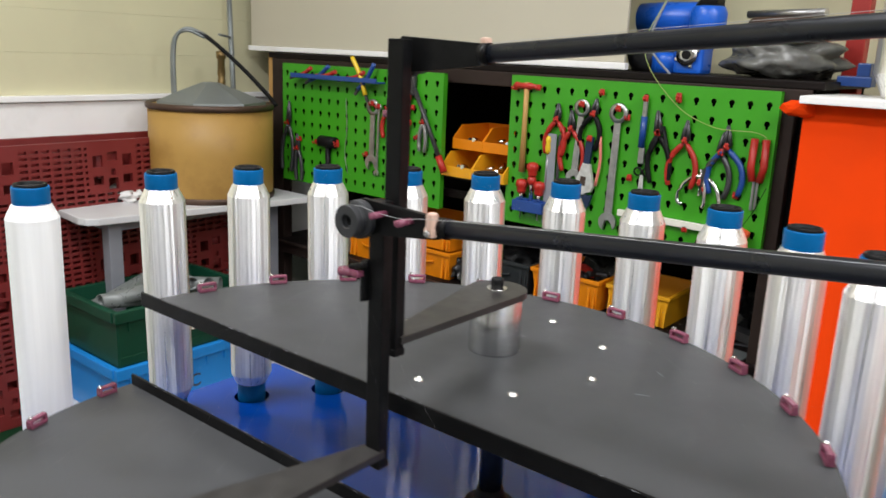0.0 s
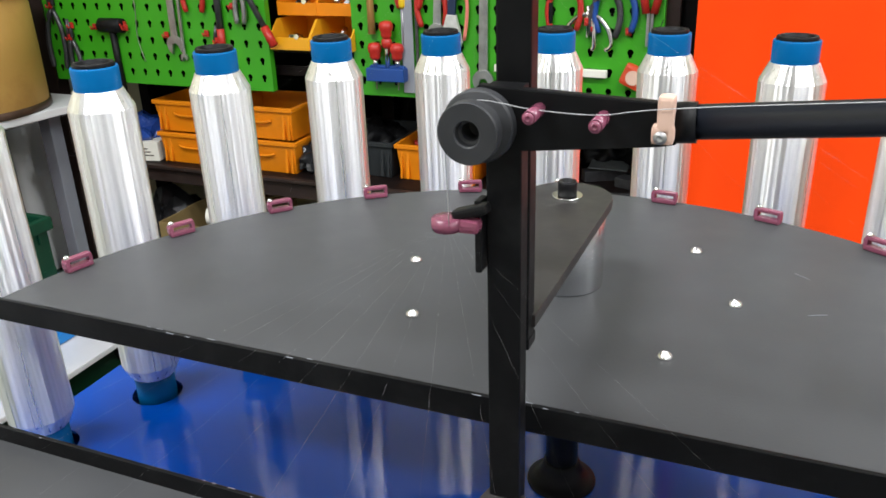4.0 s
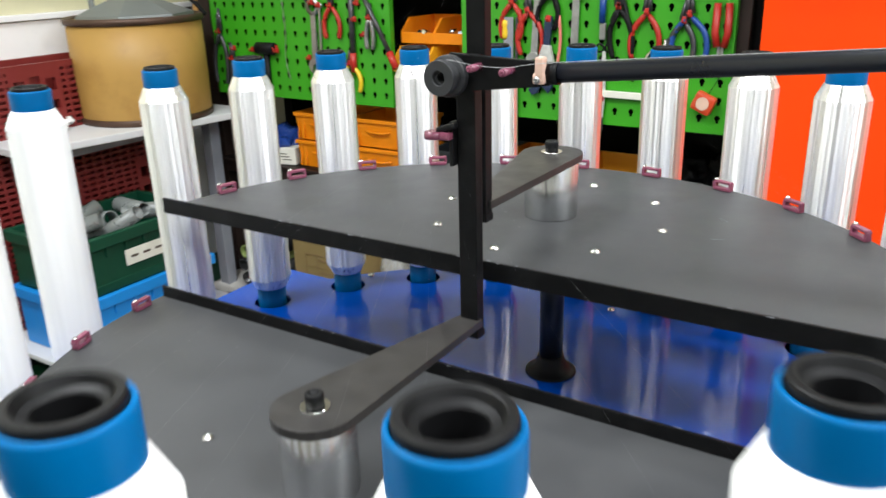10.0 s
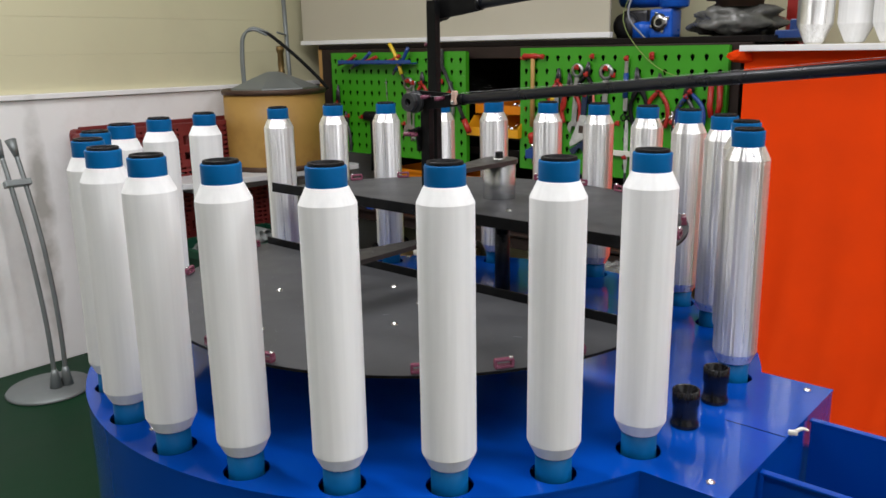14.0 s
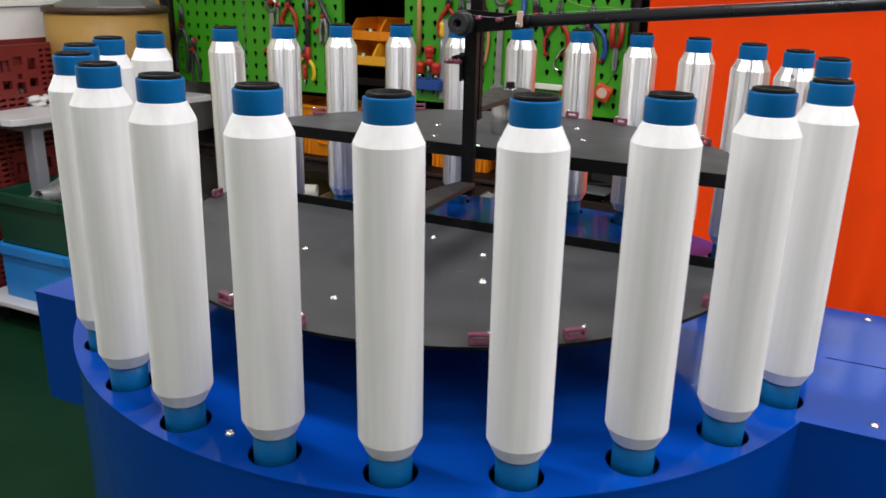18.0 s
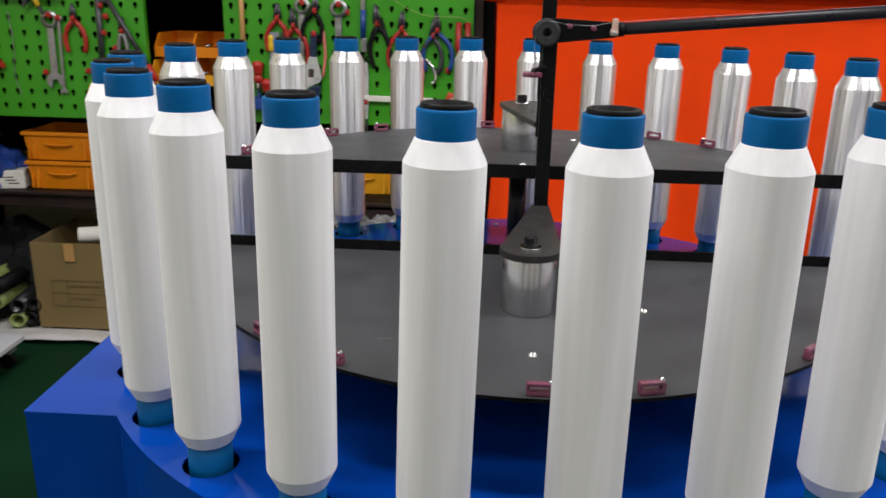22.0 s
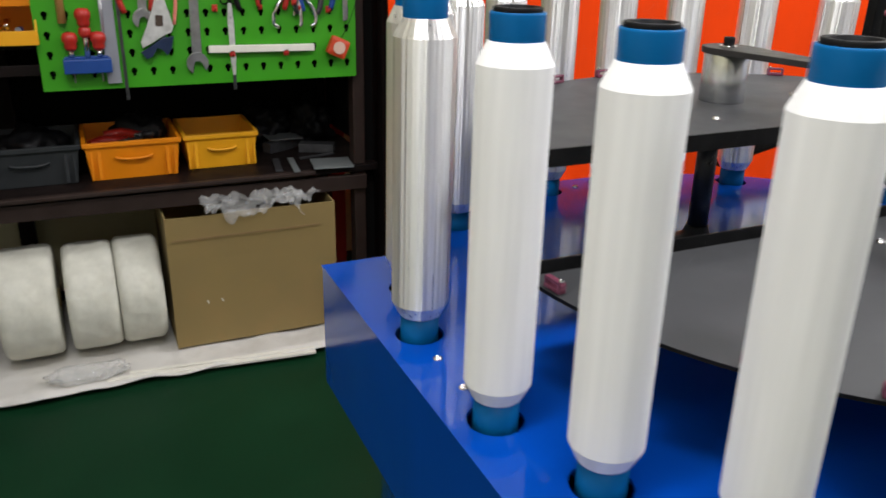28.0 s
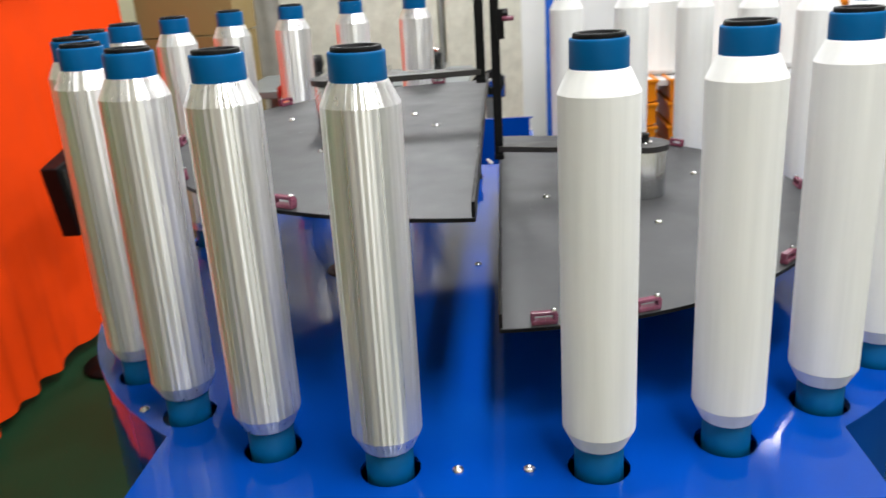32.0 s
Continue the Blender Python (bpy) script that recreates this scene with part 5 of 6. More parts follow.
def film_sheet(label, x0, x1, y0, y1, z, lip, drop, seed):
    """A crumpled film sheet that lies on its heap and hangs over an edge in places."""
    t = thing("plastic_film", label, "plastic film", (0, 0, 0))
    bm = nb()
    nx, ny = 44, 26
    g = []
    for i in range(nx + 1):
        row = []
        for j in range(ny + 1):
            p, q = i / nx, j / ny
            k = Vector((p * 5.5, q * 4.0, seed))
            ridge = 1 - 2 * abs(noise.noise(k)) + 0.55 * (1 - 2 * abs(noise.noise(k * 2.3)))
            hang = drop * max(0.0, 1 - q / 0.45) * max(0.0, noise.noise(Vector((p * 3.2, 1.7, seed))) + 0.35)
            y = y0 + (y1 - y0) * q + 0.012 * noise.noise(k * 3.1)
            if hang > 0.004:
                y = max(y, lip) - 0.004 - 0.006 * ridge if y > lip - 0.03 else y
                y = min(y, lip)
            edge = 0.03 * noise.noise(Vector((q * 4, seed, p * 1.2)))
            row.append(bm.verts.new((x0 + (x1 - x0) * p + edge, y, z + 0.024 * ridge - hang)))
        g.append(row)
    for i in range(nx):
        for j in range(ny):
            bm.faces.new((g[i][j], g[i + 1][j], g[i + 1][j + 1], g[i][j + 1])).smooth = True
    part("sheet", bm, M_film, t)


film_sheet("crumpled clear plastic film spilling from the cardboard box", -0.63, -0.33, 1.64, 1.80, 0.474, 1.652, 0.10, 4.1)
film_sheet("crumpled clear plastic film inside the cardboard box", -0.44, -0.25, 1.68, 1.86, 0.462, 1.60, 0.0, 9.3)
lump("plastic_film", "flattened clear plastic film on the white sheet", "plastic film", (-1.02, 1.58, 0.022), (0.11, 0.045, 0.018), M_film, 83.0, amp=0.4, flat=0.8, sub=4)
for k in range(10):
    rnd = random.Random(k)
    gx, gz = u(-4.98) + 0.09 * (k % 4) + 0.02 * (k // 4), 0.05 + 0.062 * (k // 4)
    t = thing("paper_tube", "pale green paper tube in a dark pile" if k % 3 == 2 else "dark plastic tube in a pile", "tube", (gx, 1.74 + 0.02 * (k % 2), gz), rnd.uniform(-14, 14), group="tubes under the shelf")
    part("tube", lathe(nb(), [(0.030, -0.14), (0.030, 0.14), (0.024, 0.14), (0.024, -0.14)], 18, RX, closed=False), M_greentube if k % 3 == 2 else (M_rubber if k % 2 else M_blackbag), t)
lump("plastic_bag", "black plastic bag behind the tubes", "bag", (u(-4.75), 1.95, 0.0), (0.20, 0.14, 0.22), M_blackbag, 41.0, amp=0.5)

# ---- board, motors and clutter over the rack ----
t = thing("roller_screen", "beige roller screen with a white bottom rail", "screen", (-1.58, 1.78, 1.39))
part("cloth", box(nb(), (0, 0, 0.62), (1.89, 0.012, 1.20), 0.002), M_screen, t)
part("bottom_rail", box(nb(), (0, -0.004, 0.008), (1.91, 0.026, 0.022), 0.004), M_white, t, "white bottom rail")
t = thing("gear_motor", "blue enamelled gear motor lying on the top shelf", "gear motor", (-0.475, 1.93, 1.383))
part("gearbox", box(nb(), (0.0, 0, 0.055), (0.095, 0.09, 0.11), 0.012), M_motor, t)
part("flange", lathe(nb(), [(0.012, 0), (0.030, 0), (0.034, 0.006), (0.034, 0.012), (0.014, 0.012)], 24, at(0.0, -0.045, 0.058) @ RX), M_alu, t, "pale ring flange")
part("hollow_shaft", lathe(nb(), [(0.014, 0), (0.014, 0.006)], 18, at(0, -0.054, 0.058) @ RX), M_rubber, t)
for k in range(4):
    a = math.tau * k / 4 + 0.4
    part("bolt_ear", box(nb(), (0.036 * math.cos(a), -0.050, 0.058 + 0.036 * math.sin(a)), (0.012, 0.008, 0.012), 0.002), M_alu, t)
part("motor_housing", lathe(nb(), [(0.045, 0), (0.056, 0.006), (0.056, 0.075), (0.050, 0.09), (0.046, 0.095)], 28, at(0.035, 0.0, 0.112)), M_motor, t)
part("second_housing", lathe(nb(), [(0.05, 0), (0.052, 0.05), (0.045, 0.06), (0.018, 0.065)], 28, at(-0.085, 0.0, 0.0)), M_motor, t)
t = thing("electric_motor", "blue electric motor lying on dark machine parts", "motor", (u(-1.32), 1.98, 1.555))
part("housing", lathe(nb(), [(0.03, -0.14), (0.048, -0.135), (0.052, -0.05), (0.052, 0.06), (0.045, 0.07)], 28, RY), M_motor, t)
part("end_bell", lathe(nb(), [(0.056, 0.065), (0.062, 0.075), (0.062, 0.125), (0.03, 0.13)], 28, RY), M_rubber, t)
part("terminal_box", box(nb(), (0.10, 0.0, 0.085), (0.06, 0.07, 0.08), 0.006), M_rubber, t)
t = thing("machine_part", "dark cast machine part on the top shelf", "machine part", (u(-1.38), 1.99, 1.383))
bm = box(nb(), (0, 0, 0.02), (0.20, 0.16, 0.04), 0.006)
box(bm, (-0.03, 0, 0.07), (0.11, 0.12, 0.08), 0.012)
lathe(bm, [(0.03, -0.02), (0.05, -0.015), (0.05, 0.02), (0.02, 0.03)], 22, at(-0.06, -0.07, 0.05) @ RX)
part("casting", bm, M_dsteel, t)
lump("plastic_wrapped_part", "grey plastic wrapped bundle on the top shelf", "wrapped bundle", (-0.20, 1.97, 1.383), (0.165, 0.15, 0.068), mat("grey_film_wrap", (0.14, 0.14, 0.13), 0.25, vary=0.4, scale=18, bump=0.9, bscale=30), 51.0, amp=0.32, flat=0.8, sub=4)
t = thing("flange_plate", "rusty dark round flange stacked on the bundle", "flange", (-0.19, 1.95, 1.488))
part("hub", lathe(nb(), [(0.085, 0), (0.085, 0.022), (0.118, 0.026), (0.124, 0.030), (0.124, 0.058), (0.112, 0.068), (0.02, 0.070)], 30), M_rim, t)
part("rod", sweep(nb(), [(-0.15, 0.05, 0.082), (0.10, -0.04, 0.084)], 0.012, 12), M_steel, t, "bright steel bar")
t = thing("blue_block", "small blue plastic block on the shelf end", "block", (u(0.03), 1.92, 1.372))
part("block", box(box(nb(), (0, 0, 0.014), (0.09, 0.06, 0.028), 0.003), (0.02, 0, 0.04), (0.035, 0.05, 0.05), 0.004), M_btool, t)
setting("steel_column", box(nb(), (-0.060, 2.18, 1.55), (0.055, 0.06, 3.1), 0.004), M_redsteel, "red painted steel column against the wall", "column")
t = thing("wire_loop", "pale wire looped down over the green pegboard", "wire", (0, 0, 0))
part("wire", sweep(nb(), curve_pts([(u(-1.23), 1.80, v(1.95)), (u(-1.27), 1.70, v(1.55)), (u(-1.0), 1.69, v(1.2)), (u(-0.7), 1.695, v(1.05)), (u(-0.35), 1.70, v(1.02)), (u(-0.33), 1.705, v(0.78))], 6), 0.0014, 6), M_greentube, t)
part("cable", sweep(nb(), curve_pts([(u(-1.23), 1.80, v(1.95)), (u(-1.30), 1.76, v(1.6)), (u(-1.1), 1.76, v(1.36))], 6), 0.004, 6), M_leg, t)

# ---- red cloth screen and what stands on its top board ----
board = thing("rack_board", "white board on top of the covered rack", "board", (u(2.75), 1.78, v(1.27)))
part("board", box(nb(), (0, 0, 0.006), (u(5.7), 0.36, 0.02), 0.003), M_white, board)
for s in (-1, 1):
    for yy in (0.02, 0.15):
        part("leg", box(nb(), (s * (u(2.85) - 0.05), yy, -(v(1.27)) / 2), (0.04, 0.04, v(1.27)), 0.003), M_rack, board)
cur = thing("red_cloth", "orange-red cloth hung over the rack down to the floor", "cloth", (0, 0, 0))
bm = nb()
nx, nz = 150, 26
g = []
for i in range(nx + 1):
    s = i / nx
    col = []
    for j in range(nz + 1):
        q = j / nz
        x = u(-0.10 + 0.05 * q - 0.30 * q ** 4) + s * u(5.62 - 0.05 * q + 0.28 * q ** 4)
        fold = (0.0022 + 0.036 * q * q) * (noise.noise(Vector((s * 22, q * 0.9, 2.0))) + (0.35 + 0.5 * max(0, 1 - 5 * s)) * math.sin(s * 95 + 2 * math.sin(q * 2 + s * 9)))
        y = 1.655 - 0.03 * q - (0.08 + 0.07 * max(0, 1 - 2.2 * s)) * q ** 3 + fold
        z = v(1.262) - q * (v(1.262) - 0.012 - 0.03 * (1 + noise.noise(Vector((s * 17, 5, 0)))))
        col.append(bm.verts.new((x, y, z)))
    g.append(col)
for i in range(nx):
    for j in range(nz):
        bm.faces.new((g[i][j], g[i][j + 1], g[i + 1][j + 1], g[i + 1][j])).smooth = True
part("drape", bm, M_red, cur)
bm = nb()
q = [[bm.verts.new((u(-0.10) + s * u(5.62), 1.66 + 0.20 * r, v(1.2645) + 0.003)) for r in (0, 1)] for s in (0, 1)]
bm.faces.new((q[0][0], q[1][0], q[1][1], q[0][1]))
part("top_fold", bm, M_red, cur)
part("corner_knot", crumpled(nb(), (u(-0.14), 1.655, v(1.22)), (0.04, 0.025, 0.022), 61.0, 1.0, 2, 0.5), M_red, cur, "knotted corner of the cloth")


def yarn_cone(x, y, z, r, h, m, kind):
    t = thing("yarn_package", "large %s yarn package with a tapered foot on the board" % kind, "yarn package", (x, y, z), group="yarn packages on the board")
    part("yarn", turned(nb(), [(r * 0.50, 0.004), (r * 0.55, 0.006), (r, 0.062), (r * 1.02, h * 0.5), (r, h - 0.05), (r * 0.6, h - 0.004), (r * 0.45, h)], 36), m, t)
    part("tube", lathe(nb(), [(r * 0.48, 0), (r * 0.48, h + 0.02), (r * 0.40, h + 0.02), (r * 0.40, 0.0)], 20, closed=False), M_label, t)


M_bluecone = mat("blue_yarn", (0.012, 0.05, 0.42), 0.7, vary=0.08, scale=60, stretch=(1, 1, 0.1))
rnd = random.Random(11)
for k in range(17):
    kind = "silver" if k in (0, 14) else "blue" if k in (7, 8) else "white"
    yarn_cone(0.145 + 0.117 * k + rnd.uniform(-0.008, 0.008), 1.755 + 0.03 * (k % 2), v(1.27) + 0.017, rnd.uniform(0.052, 0.059), rnd.uniform(0.27, 0.31), {"silver": M_silver, "blue": M_bluecone, "white": M_yarn}[kind], kind)

# ---- table, drum, pallets and crates by the left wall ----
tb = thing("side_table", "light grey laminate table with grey steel legs", "table", (-2.275, 1.24, 0))
tp = [(-0.285, -0.46), (0.085, -0.495), (0.12, -0.485), (0.145, -0.45), (0.28, 0.42), (0.26, 0.44), (-0.285, 0.44)]
part("tabletop", prism(nb(), tp, 0.766, 0.792, bevel=0.004), M_table, tb, "pale grey top with a rounded edge")
for x in (-0.24, 0.085):
    for y in (-0.37, 0.36):
        part("leg", box(nb(), (x, y, 0.383), (0.052, 0.052, 0.766), 0.004), M_leg, tb, "square grey leg")
part("apron_rail", box(nb(), (-0.07, -0.37, 0.745), (0.30, 0.025, 0.04), 0.002), M_leg, tb)
part("apron_rail", box(nb(), (0.085, 0.0, 0.745), (0.025, 0.68, 0.04), 0.002), M_leg, tb)
dr = thing("fibre_drum", "yellow-brown fibre drum with a grey metal hopper lid", "drum", (-2.285, 1.38, 0.792))
DH = 0.94
part("body", lathe(nb(), [(0.235, 0), (0.238, 0.01), (0.240, 0.20), (0.238, 0.40)], 56), M_drum, dr, "stained fibre board body")
part("bottom_rim", lathe(nb(), [(0.241, 0), (0.244, 0.004), (0.244, 0.022), (0.2405, 0.026)], 56, closed=False), M_rim, dr)
part("top_rim", lathe(nb(), [(0.2395, 0.385), (0.246, 0.388), (0.246, 0.404), (0.242, 0.412), (0.236, 0.412), (0.225, 0.405)], 56, closed=False), M_rim, dr, "dark rusty steel rim")
bm = lathe(nb(), [(0.215, 0.400), (0.213, 0.418), (0.13, 0.455), (0.035, 0.495), (0.02, 0.497)], 7)
for f in bm.faces:
    f.smooth = False
part("hopper_lid", bm, M_greymetal, dr, "faceted grey sheet metal cone")
for k in (-0.006, 0.006):
    part("bent_rod", sweep(nb(), curve_pts([(-0.095 + k, -0.10, 0.41), (-0.097 + k, -0.10, 0.56), (-0.092 + k * 0.7, -0.09, 0.675), (-0.055, -0.06, 0.715 + k * 0.7), (-0.01, -0.01, 0.690 + k)], 6), 0.0075, 8), M_greymetal, dr, "flat grey bent bar over the lid")
part("strap", sweep(nb(), curve_pts([(-0.06, -0.06, 0.716), (-0.01, -0.01, 0.692), (0.07, 0.08, 0.58), (0.14, 0.16, 0.46), (0.17, 0.19, 0.40)], 5), 0.0085, 8), M_rubber, dr, "black strap hanging down")
part("valve_rod", lathe(nb(), [(0.014, 0.44), (0.016, 0.50), (0.013, 0.505), (0.016, 0.53), (0.014, 0.59), (0.019, 0.60), (0.019, 0.625), (0.006, 0.63)], 14, at(-0.065, 0.10, 0)), mat("old_brass", (0.20, 0.13, 0.05), 0.45, metal=0.7, vary=0.3), dr, "old brass fitting")
dr.scale = (1.04, 1.04, DH)
t = thing("wall_pipe", "thin grey steel pipe leaning in the corner", "pipe", (-2.50, 1.65, 0))
part("pipe", sweep(nb(), [(0, 0, 0), (0, 0.0, 1.2), (-0.02, 0.0, 1.72)], 0.012, 12), M_greymetal, t)
part("strut", sweep(nb(), [(-0.01, 0.0, 1.44), (0.10, -0.14, 1.45)], 0.005, 8), M_greymetal, t)
t = thing("wood_batten", "short pale wooden batten beside the rack", "batten", (u(-5.62), u(4.2), 0))
part("batten", box(nb(), (0, 0, 0.69), (0.035, 0.02, 1.38), 0.002), M_wood, t)
lump("work_glove", "crumpled white cotton glove on the table", "glove", (-2.45, 1.05, 0.792), (0.115, 0.06, 0.034), M_glove, 71.0, amp=0.45, sub=4)
t = thing("marker_pen", "black marker pen lying beside the glove", "marker", (-2.40, 0.985, 0.799), 20)
part("barrel", lathe(nb(), [(0.005, -0.05), (0.007, -0.045), (0.007, 0.03), (0.005, 0.05)], 12, RY), M_rubber, t)


def pallet_open(y, z, w, h):
    """Whether the pallet's face is open at a place: grips at nine blocks, a fine grid between."""
    a, b = abs(y), abs(z - h / 2)
    if (a > w / 2 - 0.05 and b > h / 2 - 0.05 and (a - w / 2 + 0.05) ** 2 + (b - h / 2 + 0.05) ** 2 > 0.0025):
        return True
    if a > w / 2 - 0.02 or b > h / 2 - 0.02:
        return False
    for cy in (-w / 2 + 0.11, 0, w / 2 - 0.11):
        for cz in (0.11, h / 2, h - 0.11):
            if abs(y - cy) < 0.10 and abs(z - cz) < 0.095:
                for oy, oz, s in ((-0.06, 0.03, 0.021), (0.0, 0.05, 0.016), (0.06, 0.03, 0.021), (-0.06, -0.04, 0.016), (0.0, -0.01, 0.011), (0.06, -0.04, 0.016), (0.0, -0.06, 0.021)):
                    if abs(y - cy - oy) < s and abs(z - cz - oz) < s:
                        return True
                return False
    return (y + 9) % 0.04 > 0.0105 and (z + 9) % 0.0225 > 0.0112


def pallet(c, w, h, d, tilt):
    """A plastic pallet stood on its edge: moulded decks with blocks between."""
    t = new("plastic_pallet")
    t.matrix_basis = at(*c) @ rot(0, tilt, 0)
    tagged(t, "dark red plastic pallet standing on edge against the wall", "pallet", "red plastic pallets")
    bm = nb()
    sy, sz = 0.01, 0.01125
    ny, nz = int(w / sy), int(h / sz)
    vs = {}
    for i in range(ny):
        for j in range(nz):
            if not pallet_open(-w / 2 + (i + 0.5) * sy, (j + 0.5) * sz, w, h):
                f = []
                for a, b in ((i, j), (i + 1, j), (i + 1, j + 1), (i, j + 1)):
                    if (a, b) not in vs:
                        vs[a, b] = bm.verts.new((d / 2, -w / 2 + a * sy, b * sz))
                    f.append(vs[a, b])
                bm.faces.new(f)
    solid(bm, (-0.022, 0, 0))
    part("front_deck", bm, M_pallet, t, "moulded red deck with a fine open grid")
    part("rear_deck", box(nb(), (-d / 2 + 0.008, 0, h / 2), (0.016, w - 0.02, h - 0.02), 0.004), M_pallet, t)
    for y in (-w / 2 + 0.07, 0, w / 2 - 0.07):
        for z in (0.08, h / 2, h - 0.08):
            part("block", box(nb(), (0, y, z), (d - 0.03, 0.12, 0.14), 0.02), M_pallet, t)
    return t


pallet((u(-5.72), u(2.05) + 0.125, 0), 1.12, 1.035, 0.13, -2.0)
pallet((u(-6.02), u(2.2) + 0.09, 0), 1.12, 1.04625, 0.11, -1.0)

st = thing("bottle_stand", "grey metal stand with two curved tubes and a round base", "stand", (u(-5.40), u(0.29), 0))
part("base", lathe(nb(), [(0.165, 0), (0.168, 0.006), (0.160, 0.016), (0.05, 0.024), (0.01, 0.025)], 44), M_greymetal, st, "round grey base plate")
for k, dy in enumerate((-0.028, 0.028)):
    pts = curve_pts([(0.05, dy * 0.8 + 0.03, 0.02), (0.045, dy * 0.9 + 0.03, 0.30), (0.015, dy + 0.02, 0.60), (-0.035, dy + 0.005, 0.85), (-0.075, dy, 0.97)], 6)
    part("tube", sweep(nb(), pts, 0.0095, 10), M_greymetal, st, "curved grey tube")
    part("funnel", sweep(nb(), [(-0.073, dy, 0.965), (-0.100, dy - 0.006, 1.03)], [0.010, 0.022], 14), M_greymetal, st, "flared tube end")
    part("base_sleeve", lathe(nb(), [(0.026, 0.02), (0.016, 0.08), (0.0105, 0.10)], 16, at(0.05, dy * 0.8 + 0.03, 0)), M_greymetal, st)
part("clamp", box(nb(), (-0.04, 0.004, 0.865), (0.035, 0.10, 0.026), 0.004, rot(0, -22, 0)), M_greymetal, st)

# trolley with two crates
tr = thing("platform_trolley", "white-topped platform trolley on small castors", "trolley", (u(-4.78), u(2.35), 0))
part("deck", box(nb(), (0, 0, 0.10), (0.62, 0.72, 0.020), 0.004), M_table, tr)
for x in (-0.25, 0.265):
    for y in (-0.30, 0.31):
        c = part("castor", box(nb(), (x, y, 0.074), (0.05, 0.05, 0.026), 0.003), M_greymetal, tr)
        part("wheel", lathe(nb(), [(0.028, -0.011), (0.031, -0.008), (0.031, 0.008), (0.028, 0.011)], 20, at(x, y, 0.0315) @ RX), M_rubber, c)


def big_crate(name, lab, c, w, d, h, m):
    """A solid-walled crate with a heavy rim, side ribs and grip openings; its long side faces +x."""
    t = thing(name, lab, "crate", c)
    bm = nb()
    for cc, s in (((w / 2, 0, h / 2), (0.008, d, h)), ((-w / 2, 0, h / 2), (0.008, d, h)), ((0, d / 2, h / 2), (w, 0.008, h)), ((0, -d / 2, h / 2), (w, 0.008, h)), ((0, 0, 0.005), (w, d, 0.01))):
        box(bm, cc, s, 0.002)
    part("body", bm, m, t)
    for s in (-1, 1):
        part("rim", box(nb(), (s * (w / 2 + 0.008), 0, h - 0.02), (0.022, d + 0.03, 0.04), 0.004), m, t)
        part("rim", box(nb(), (0, s * (d / 2 + 0.008), h - 0.02), (w - 0.01, 0.022, 0.04), 0.004), m, t)
    for k in range(7):
        y = -d / 2 + d * (k + 0.5) / 7
        part("rib", box(nb(), (w / 2 + 0.006, y, h - 0.055), (0.012, 0.008, 0.04), 0.002), m, t)
    part("foot_band", box(nb(), (w / 2 + 0.003, 0, 0.02), (0.008, d, 0.03), 0.002), m, t)
    return t


bc1 = big_crate("stacking_crate", "light blue plastic crate with stencilled letters on a trolley", (u(-4.86), u(2.28), 0.112), 0.36, 0.54, 0.215, M_bcrate)
gc = big_crate("stacking_crate", "dark green plastic crate full of clear tubes", (u(-4.86), u(2.28), 0.328), 0.35, 0.52, 0.20, M_gcrate)
part("label", box(nb(), (0.187, 0.03, 0.10), (0.003, 0.23, 0.055), 0.0005), M_label, gc, "worn white label")
for k, dy in enumerate((-0.05, 0.0, 0.05)):
    part("print", box(nb(), (0.1888, dy, 0.10), (0.0006, 0.03, 0.008)), M_print, gc)
for k, ch in enumerate("KC"):
    cu = bpy.data.curves.new("letter", "FONT")
    cu.body, cu.size, cu.extrude = ch, 0.07, 0.0008
    cu.materials.append(M_print)
    lt = new("letter", cu)
    lt.parent = bc1
    lt.matrix_basis = at(0.1865, -0.10 + 0.10 * k, 0.065) @ Matrix(((0, 0, 1, 0), (1, 0, 0, 0), (0, 1, 0, 0), (0, 0, 0, 1)))
M_clear = mat("frosted_plastic_tube", (0.26, 0.28, 0.27), 0.3, vary=0.06, trans=0.4)
rnd = random.Random(3)
for k in range(9):
    t = thing("plastic_tube", "frosted clear plastic tube lying in the green crate", "tube", (u(-4.86) + rnd.uniform(-0.08, 0.10), u(2.28) + rnd.uniform(-0.18, 0.18), 0.505 + 0.012 * (k % 3)), rnd.uniform(0, 180), group="clear tubes in the crate")
    part("tube", lathe(nb(), [(0.030, -0.09), (0.026, 0.09), (0.022, 0.09), (0.026, -0.09)], 20, rot(70 + rnd.uniform(-18, 18), 0, 0), closed=False), M_clear, t)

# ---- far side of the hall, beyond the machine's end ----
for k, (x, y, z, w, h, rz) in enumerate(((2.62, 1.42, 0, 0.46, 0.52, 4), (2.62, 1.44, 0.528, 0.46, 0.50, -2), (2.64, 1.42, 1.036, 0.44, 0.46, 3))):
    c = carton("tall brown cardboard box in a stack beside the cloth", (x, y, z), w, 0.42, h, rz - 90, open_top=False, marks=False, group="stacked cardboard boxes")
    for j in range(3):
        part("print", box(nb(), (-0.05, -0.2135, h * 0.65 - 0.05 * j), (0.16 - 0.03 * j, 0.0008, 0.012)), M_print, c)
    part("print_oval", lathe(nb(), [(0.05, 0), (0.05, 0.001)], 20, at(-0.06, -0.2135, h * 0.84) @ RX @ Matrix.Diagonal((1, 0.45, 1, 1))), M_btool, c)
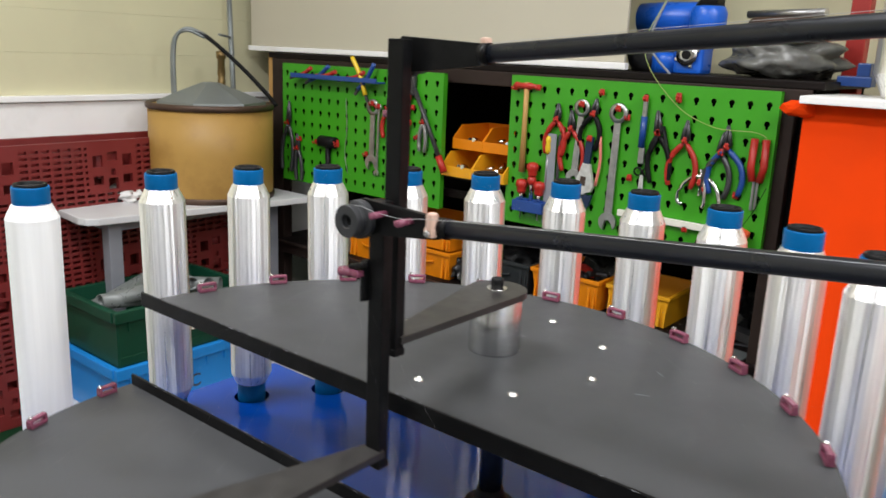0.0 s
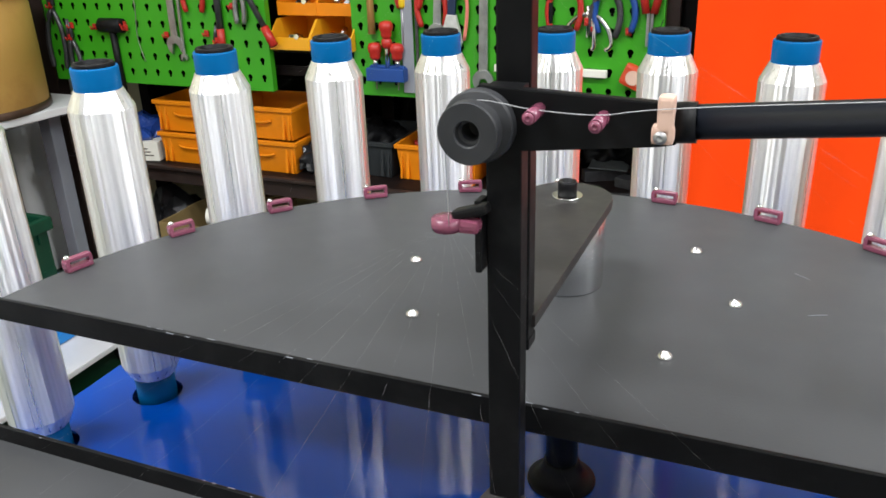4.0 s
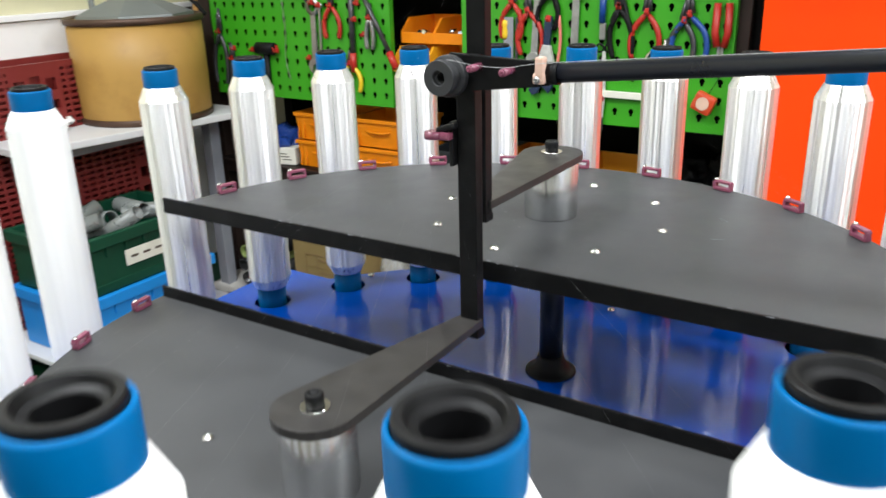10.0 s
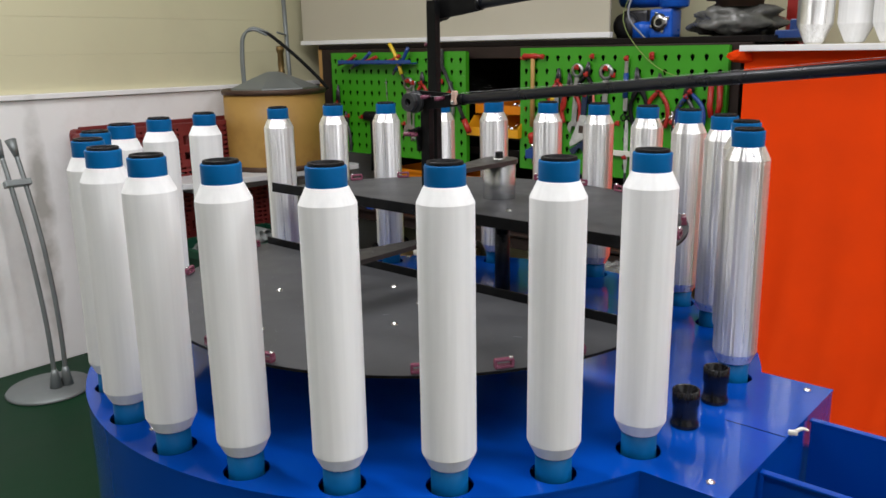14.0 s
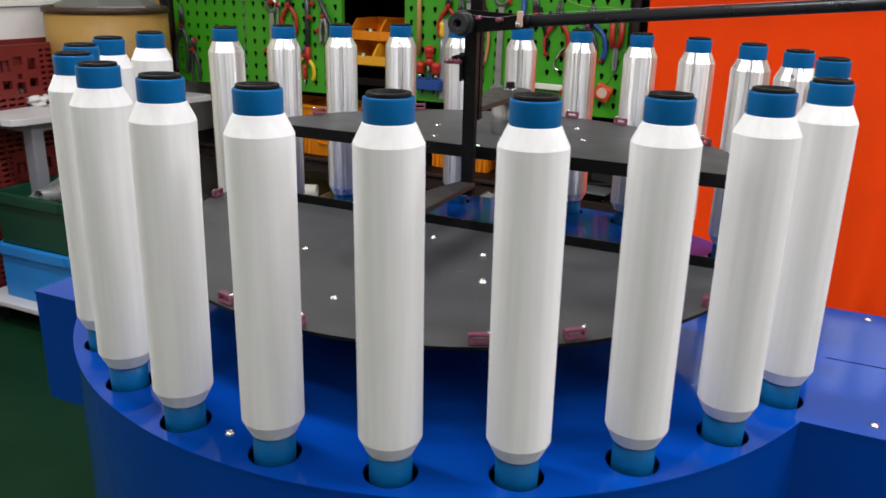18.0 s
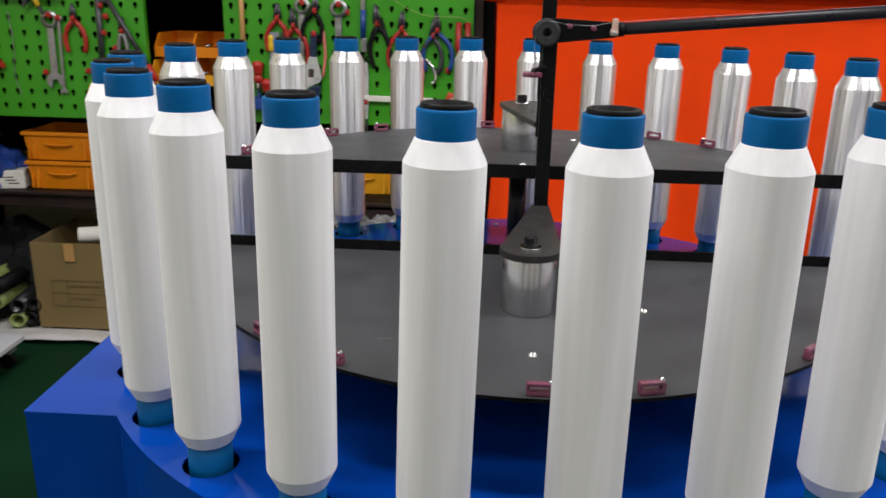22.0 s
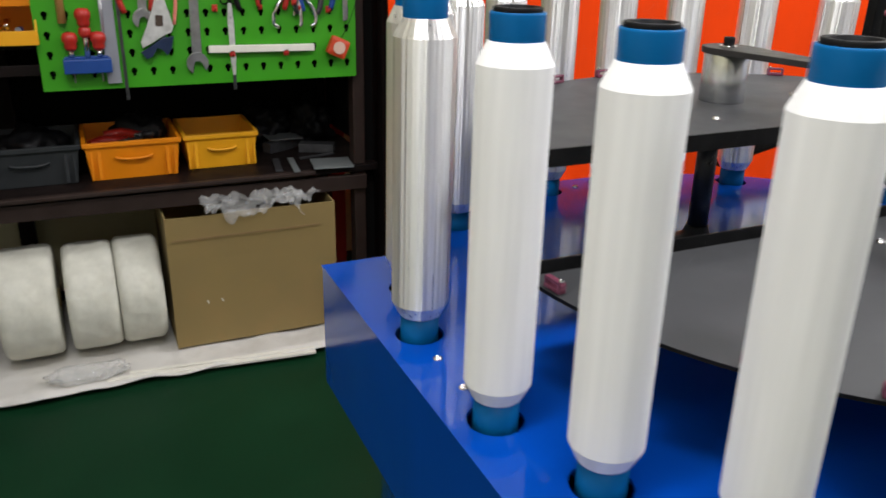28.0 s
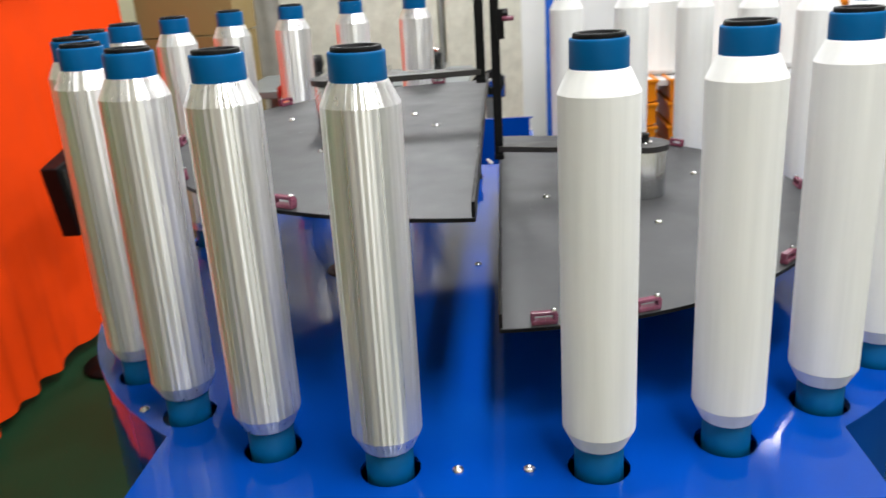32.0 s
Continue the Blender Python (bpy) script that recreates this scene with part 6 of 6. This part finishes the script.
for k, (y, h) in enumerate(((0.95, 1.35), (0.52, 1.30), (0.10, 1.42))):
    t = thing("film_wrapped_stack", "stack wrapped in white film on a low pallet", "wrapped stack", (3.35, y, 0), 3 * k, group="wrapped stacks")
    part("load", box(nb(), (0, 0, h / 2 + 0.12), (0.55, 0.40, h - 0.0), 0.02), M_wrap, t)
    part("base", box(nb(), (0, 0, 0.06), (0.58, 0.42, 0.12), 0.004), M_wood, t)
mb = thing("machine_bench", "grey steel workbench with rods and dark rollers", "workbench", (2.35, 0.62, 0))
part("top", box(nb(), (0, 0, 0.80), (0.55, 1.0, 0.03), 0.003), M_greymetal, mb)
for x in (-0.24, 0.24):
    for y in (-0.46, 0.46):
        part("leg", box(nb(), (x, y, 0.392), (0.05, 0.05, 0.784), 0.003), M_leg, mb)
for k, y in enumerate((-0.32, -0.05, 0.22)):
    t = thing("roller_unit", "small machine head with dark rollers and steel rods", "machine part", (2.32, 0.62 + y, 0.815))
    part("base", box(nb(), (0, 0, 0.02), (0.30, 0.16, 0.04), 0.004), M_alu, t)
    for j in (-1, 1):
        part("roller", lathe(nb(), [(0.02, -0.05), (0.035, -0.045), (0.035, 0.045), (0.02, 0.05)], 20, at(0.08 * j, 0, 0.075) @ RX), M_rubber, t)
    part("rod", sweep(nb(), [(-0.14, -0.06, 0.12), (0.14, 0.06, 0.12)], 0.008, 10), M_chrome, t)
    part("knob", lathe(nb(), [(0.015, 0), (0.022, 0.005), (0.02, 0.03)], 16, at(-0.1, 0.05, 0.04)), M_rtool, t)
for k in range(6):
    crate("storage_box", "orange plastic stacking box on the hall floor", (2.95, -0.62, 0.115 * k), 0.40, 0.30, 0.11, M_orange, "orange boxes in a far stack")
    crate("storage_box", "orange plastic stacking box on the hall floor", (2.95, -0.98, 0.115 * k), 0.40, 0.30, 0.11, M_orange, "orange boxes in a far stack")
for k in range(5):
    t = thing("yarn_rack_post", "blue steel upright of a far yarn rack", "upright", (3.6, -0.3 - 0.5 * k, 0), group="rack uprights")
    part("post", box(nb(), (0, 0, 0.95), (0.05, 0.05, 1.9), 0.003), M_motor, t)

# control box on a thin stand in front of the cloth
t = thing("control_box", "black control box tilted on a thin floor stand", "control box", (1.22, 1.38, 0))
tilt = Matrix.Rotation(-0.2, 4, "Y")
part("housing", box(nb(), (0, 0, 0), (0.30, 0.06, 0.24), 0.008), M_rubber, t, "matt black housing", at(0, 0, 0.67) @ tilt)
part("face_plate", box(nb(), (0, -0.032, 0), (0.27, 0.004, 0.21), 0.002), M_gloss, t, "glossy front plate", at(0, 0, 0.67) @ tilt)
part("pole", lathe(nb(), [(0.011, 0.02), (0.011, 0.60)], 16), M_black, t, "thin black pole")
part("foot", lathe(nb(), [(0.12, 0), (0.12, 0.012), (0.02, 0.022)], 28), M_black, t, "round foot")

# yarn packages on a long low bench
t = thing("hall_bench", "pale steel bench along the far side of the hall", "workbench", (3.05, -1.75, 0))
part("top", box(nb(), (0, 0, 0.66), (0.5, 2.3, 0.03), 0.003), M_table, t)
for x in (-0.2, 0.2):
    for y in (-1.1, 0, 1.1):
        part("leg", box(nb(), (x, y, 0.322), (0.05, 0.05, 0.644), 0.003), M_motor, t, "blue steel leg")
for k in range(6):
    t = thing("large_yarn_package", "large white yarn package standing on the far bench", "yarn package", (3.05, -0.82 - 0.36 * k, 0.676), group="large packages on the bench")
    part("yarn", turned(nb(), [(0.05, 0.0), (0.11, 0.003), (0.135, 0.03), (0.138, 0.36), (0.11, 0.40), (0.05, 0.405)], 36), M_yarn, t)
    part("core", lathe(nb(), [(0.035, 0.40), (0.035, 0.43), (0.028, 0.43), (0.028, 0.40)], 18, closed=False), M_cap, t, "blue core tube")
for k in range(5):
    crate("storage_box", "orange plastic box behind the large packages", (3.28, -1.0 - 0.36 * k, 0.676), 0.20, 0.26, 0.30, M_orange, "orange boxes on the bench")
# upright film sheet and pale column by the cardboard stack
t = thing("film_sheet", "milky plastic sheet hung behind the cardboard stack", "plastic sheet", (3.1, 1.05, 0))
bm = nb()
g = [[bm.verts.new((0.05 * noise.noise(Vector((i * 0.4, j * 0.12, 3))), -0.45 + 0.9 * i / 24, 0.02 + 2.2 * j / 12)) for j in range(13)] for i in range(25)]
for i in range(24):
    for j in range(12):
        bm.faces.new((g[i][j], g[i][j + 1], g[i + 1][j + 1], g[i + 1][j])).smooth = True
bmesh.ops.solidify(bm, geom=bm.faces[:], thickness=0.002)
part("sheet", bm, M_sheet, t)
# grooved machine wheels with belts beyond the bin
for k, (y, c, r) in enumerate(((0.30, M_rtool, 0.042), (0.52, M_rubber, 0.05), (0.78, M_rtool, 0.04), (0.02, M_rubber, 0.045))):
    t = thing("drive_wheel", "%s drive wheel on a steel bracket" % ("red" if c == M_rtool else "black"), "wheel", (1.75, y, 0.0), group="drive wheels")
    part("column", box(nb(), (0, 0, 0.40), (0.05, 0.05, 0.80), 0.004), M_greymetal, t, "grey steel column")
    part("bracket", box(nb(), (0, 0, 0.84), (0.03, 0.10, 0.08), 0.004), M_alu, t)
    part("wheel", turned(nb(), [(0.01, -0.016), (r * 0.85, -0.016), (r, -0.012), (r * 0.88, 0), (r, 0.012), (r * 0.85, 0.016), (0.01, 0.016)], 28), c, t, "", at(-0.035, 0, 0.86) @ RY)
    part("hub", lathe(nb(), [(0.018, 0), (0.018, 0.014), (0.012, 0.016)], 16), M_chrome, t, "", at(-0.051, 0, 0.86) @ Matrix.Rotation(-math.pi / 2, 4, "Y"))
for k in range(3):
    t = thing("hanging_cable", "thin black cable slung between the machine heads", "cable", (0, 0, 0), group="hall cables")
    part("cable", sweep(nb(), curve_pts([(1.78, 0.05 + 0.25 * k, 0.91), (1.85, 0.14 + 0.25 * k, 0.80 - 0.02 * k), (1.95, 0.22 + 0.25 * k, 0.825), (2.2, 0.3 + 0.25 * k, 0.86)], 6), 0.006, 8), M_rubber, t)
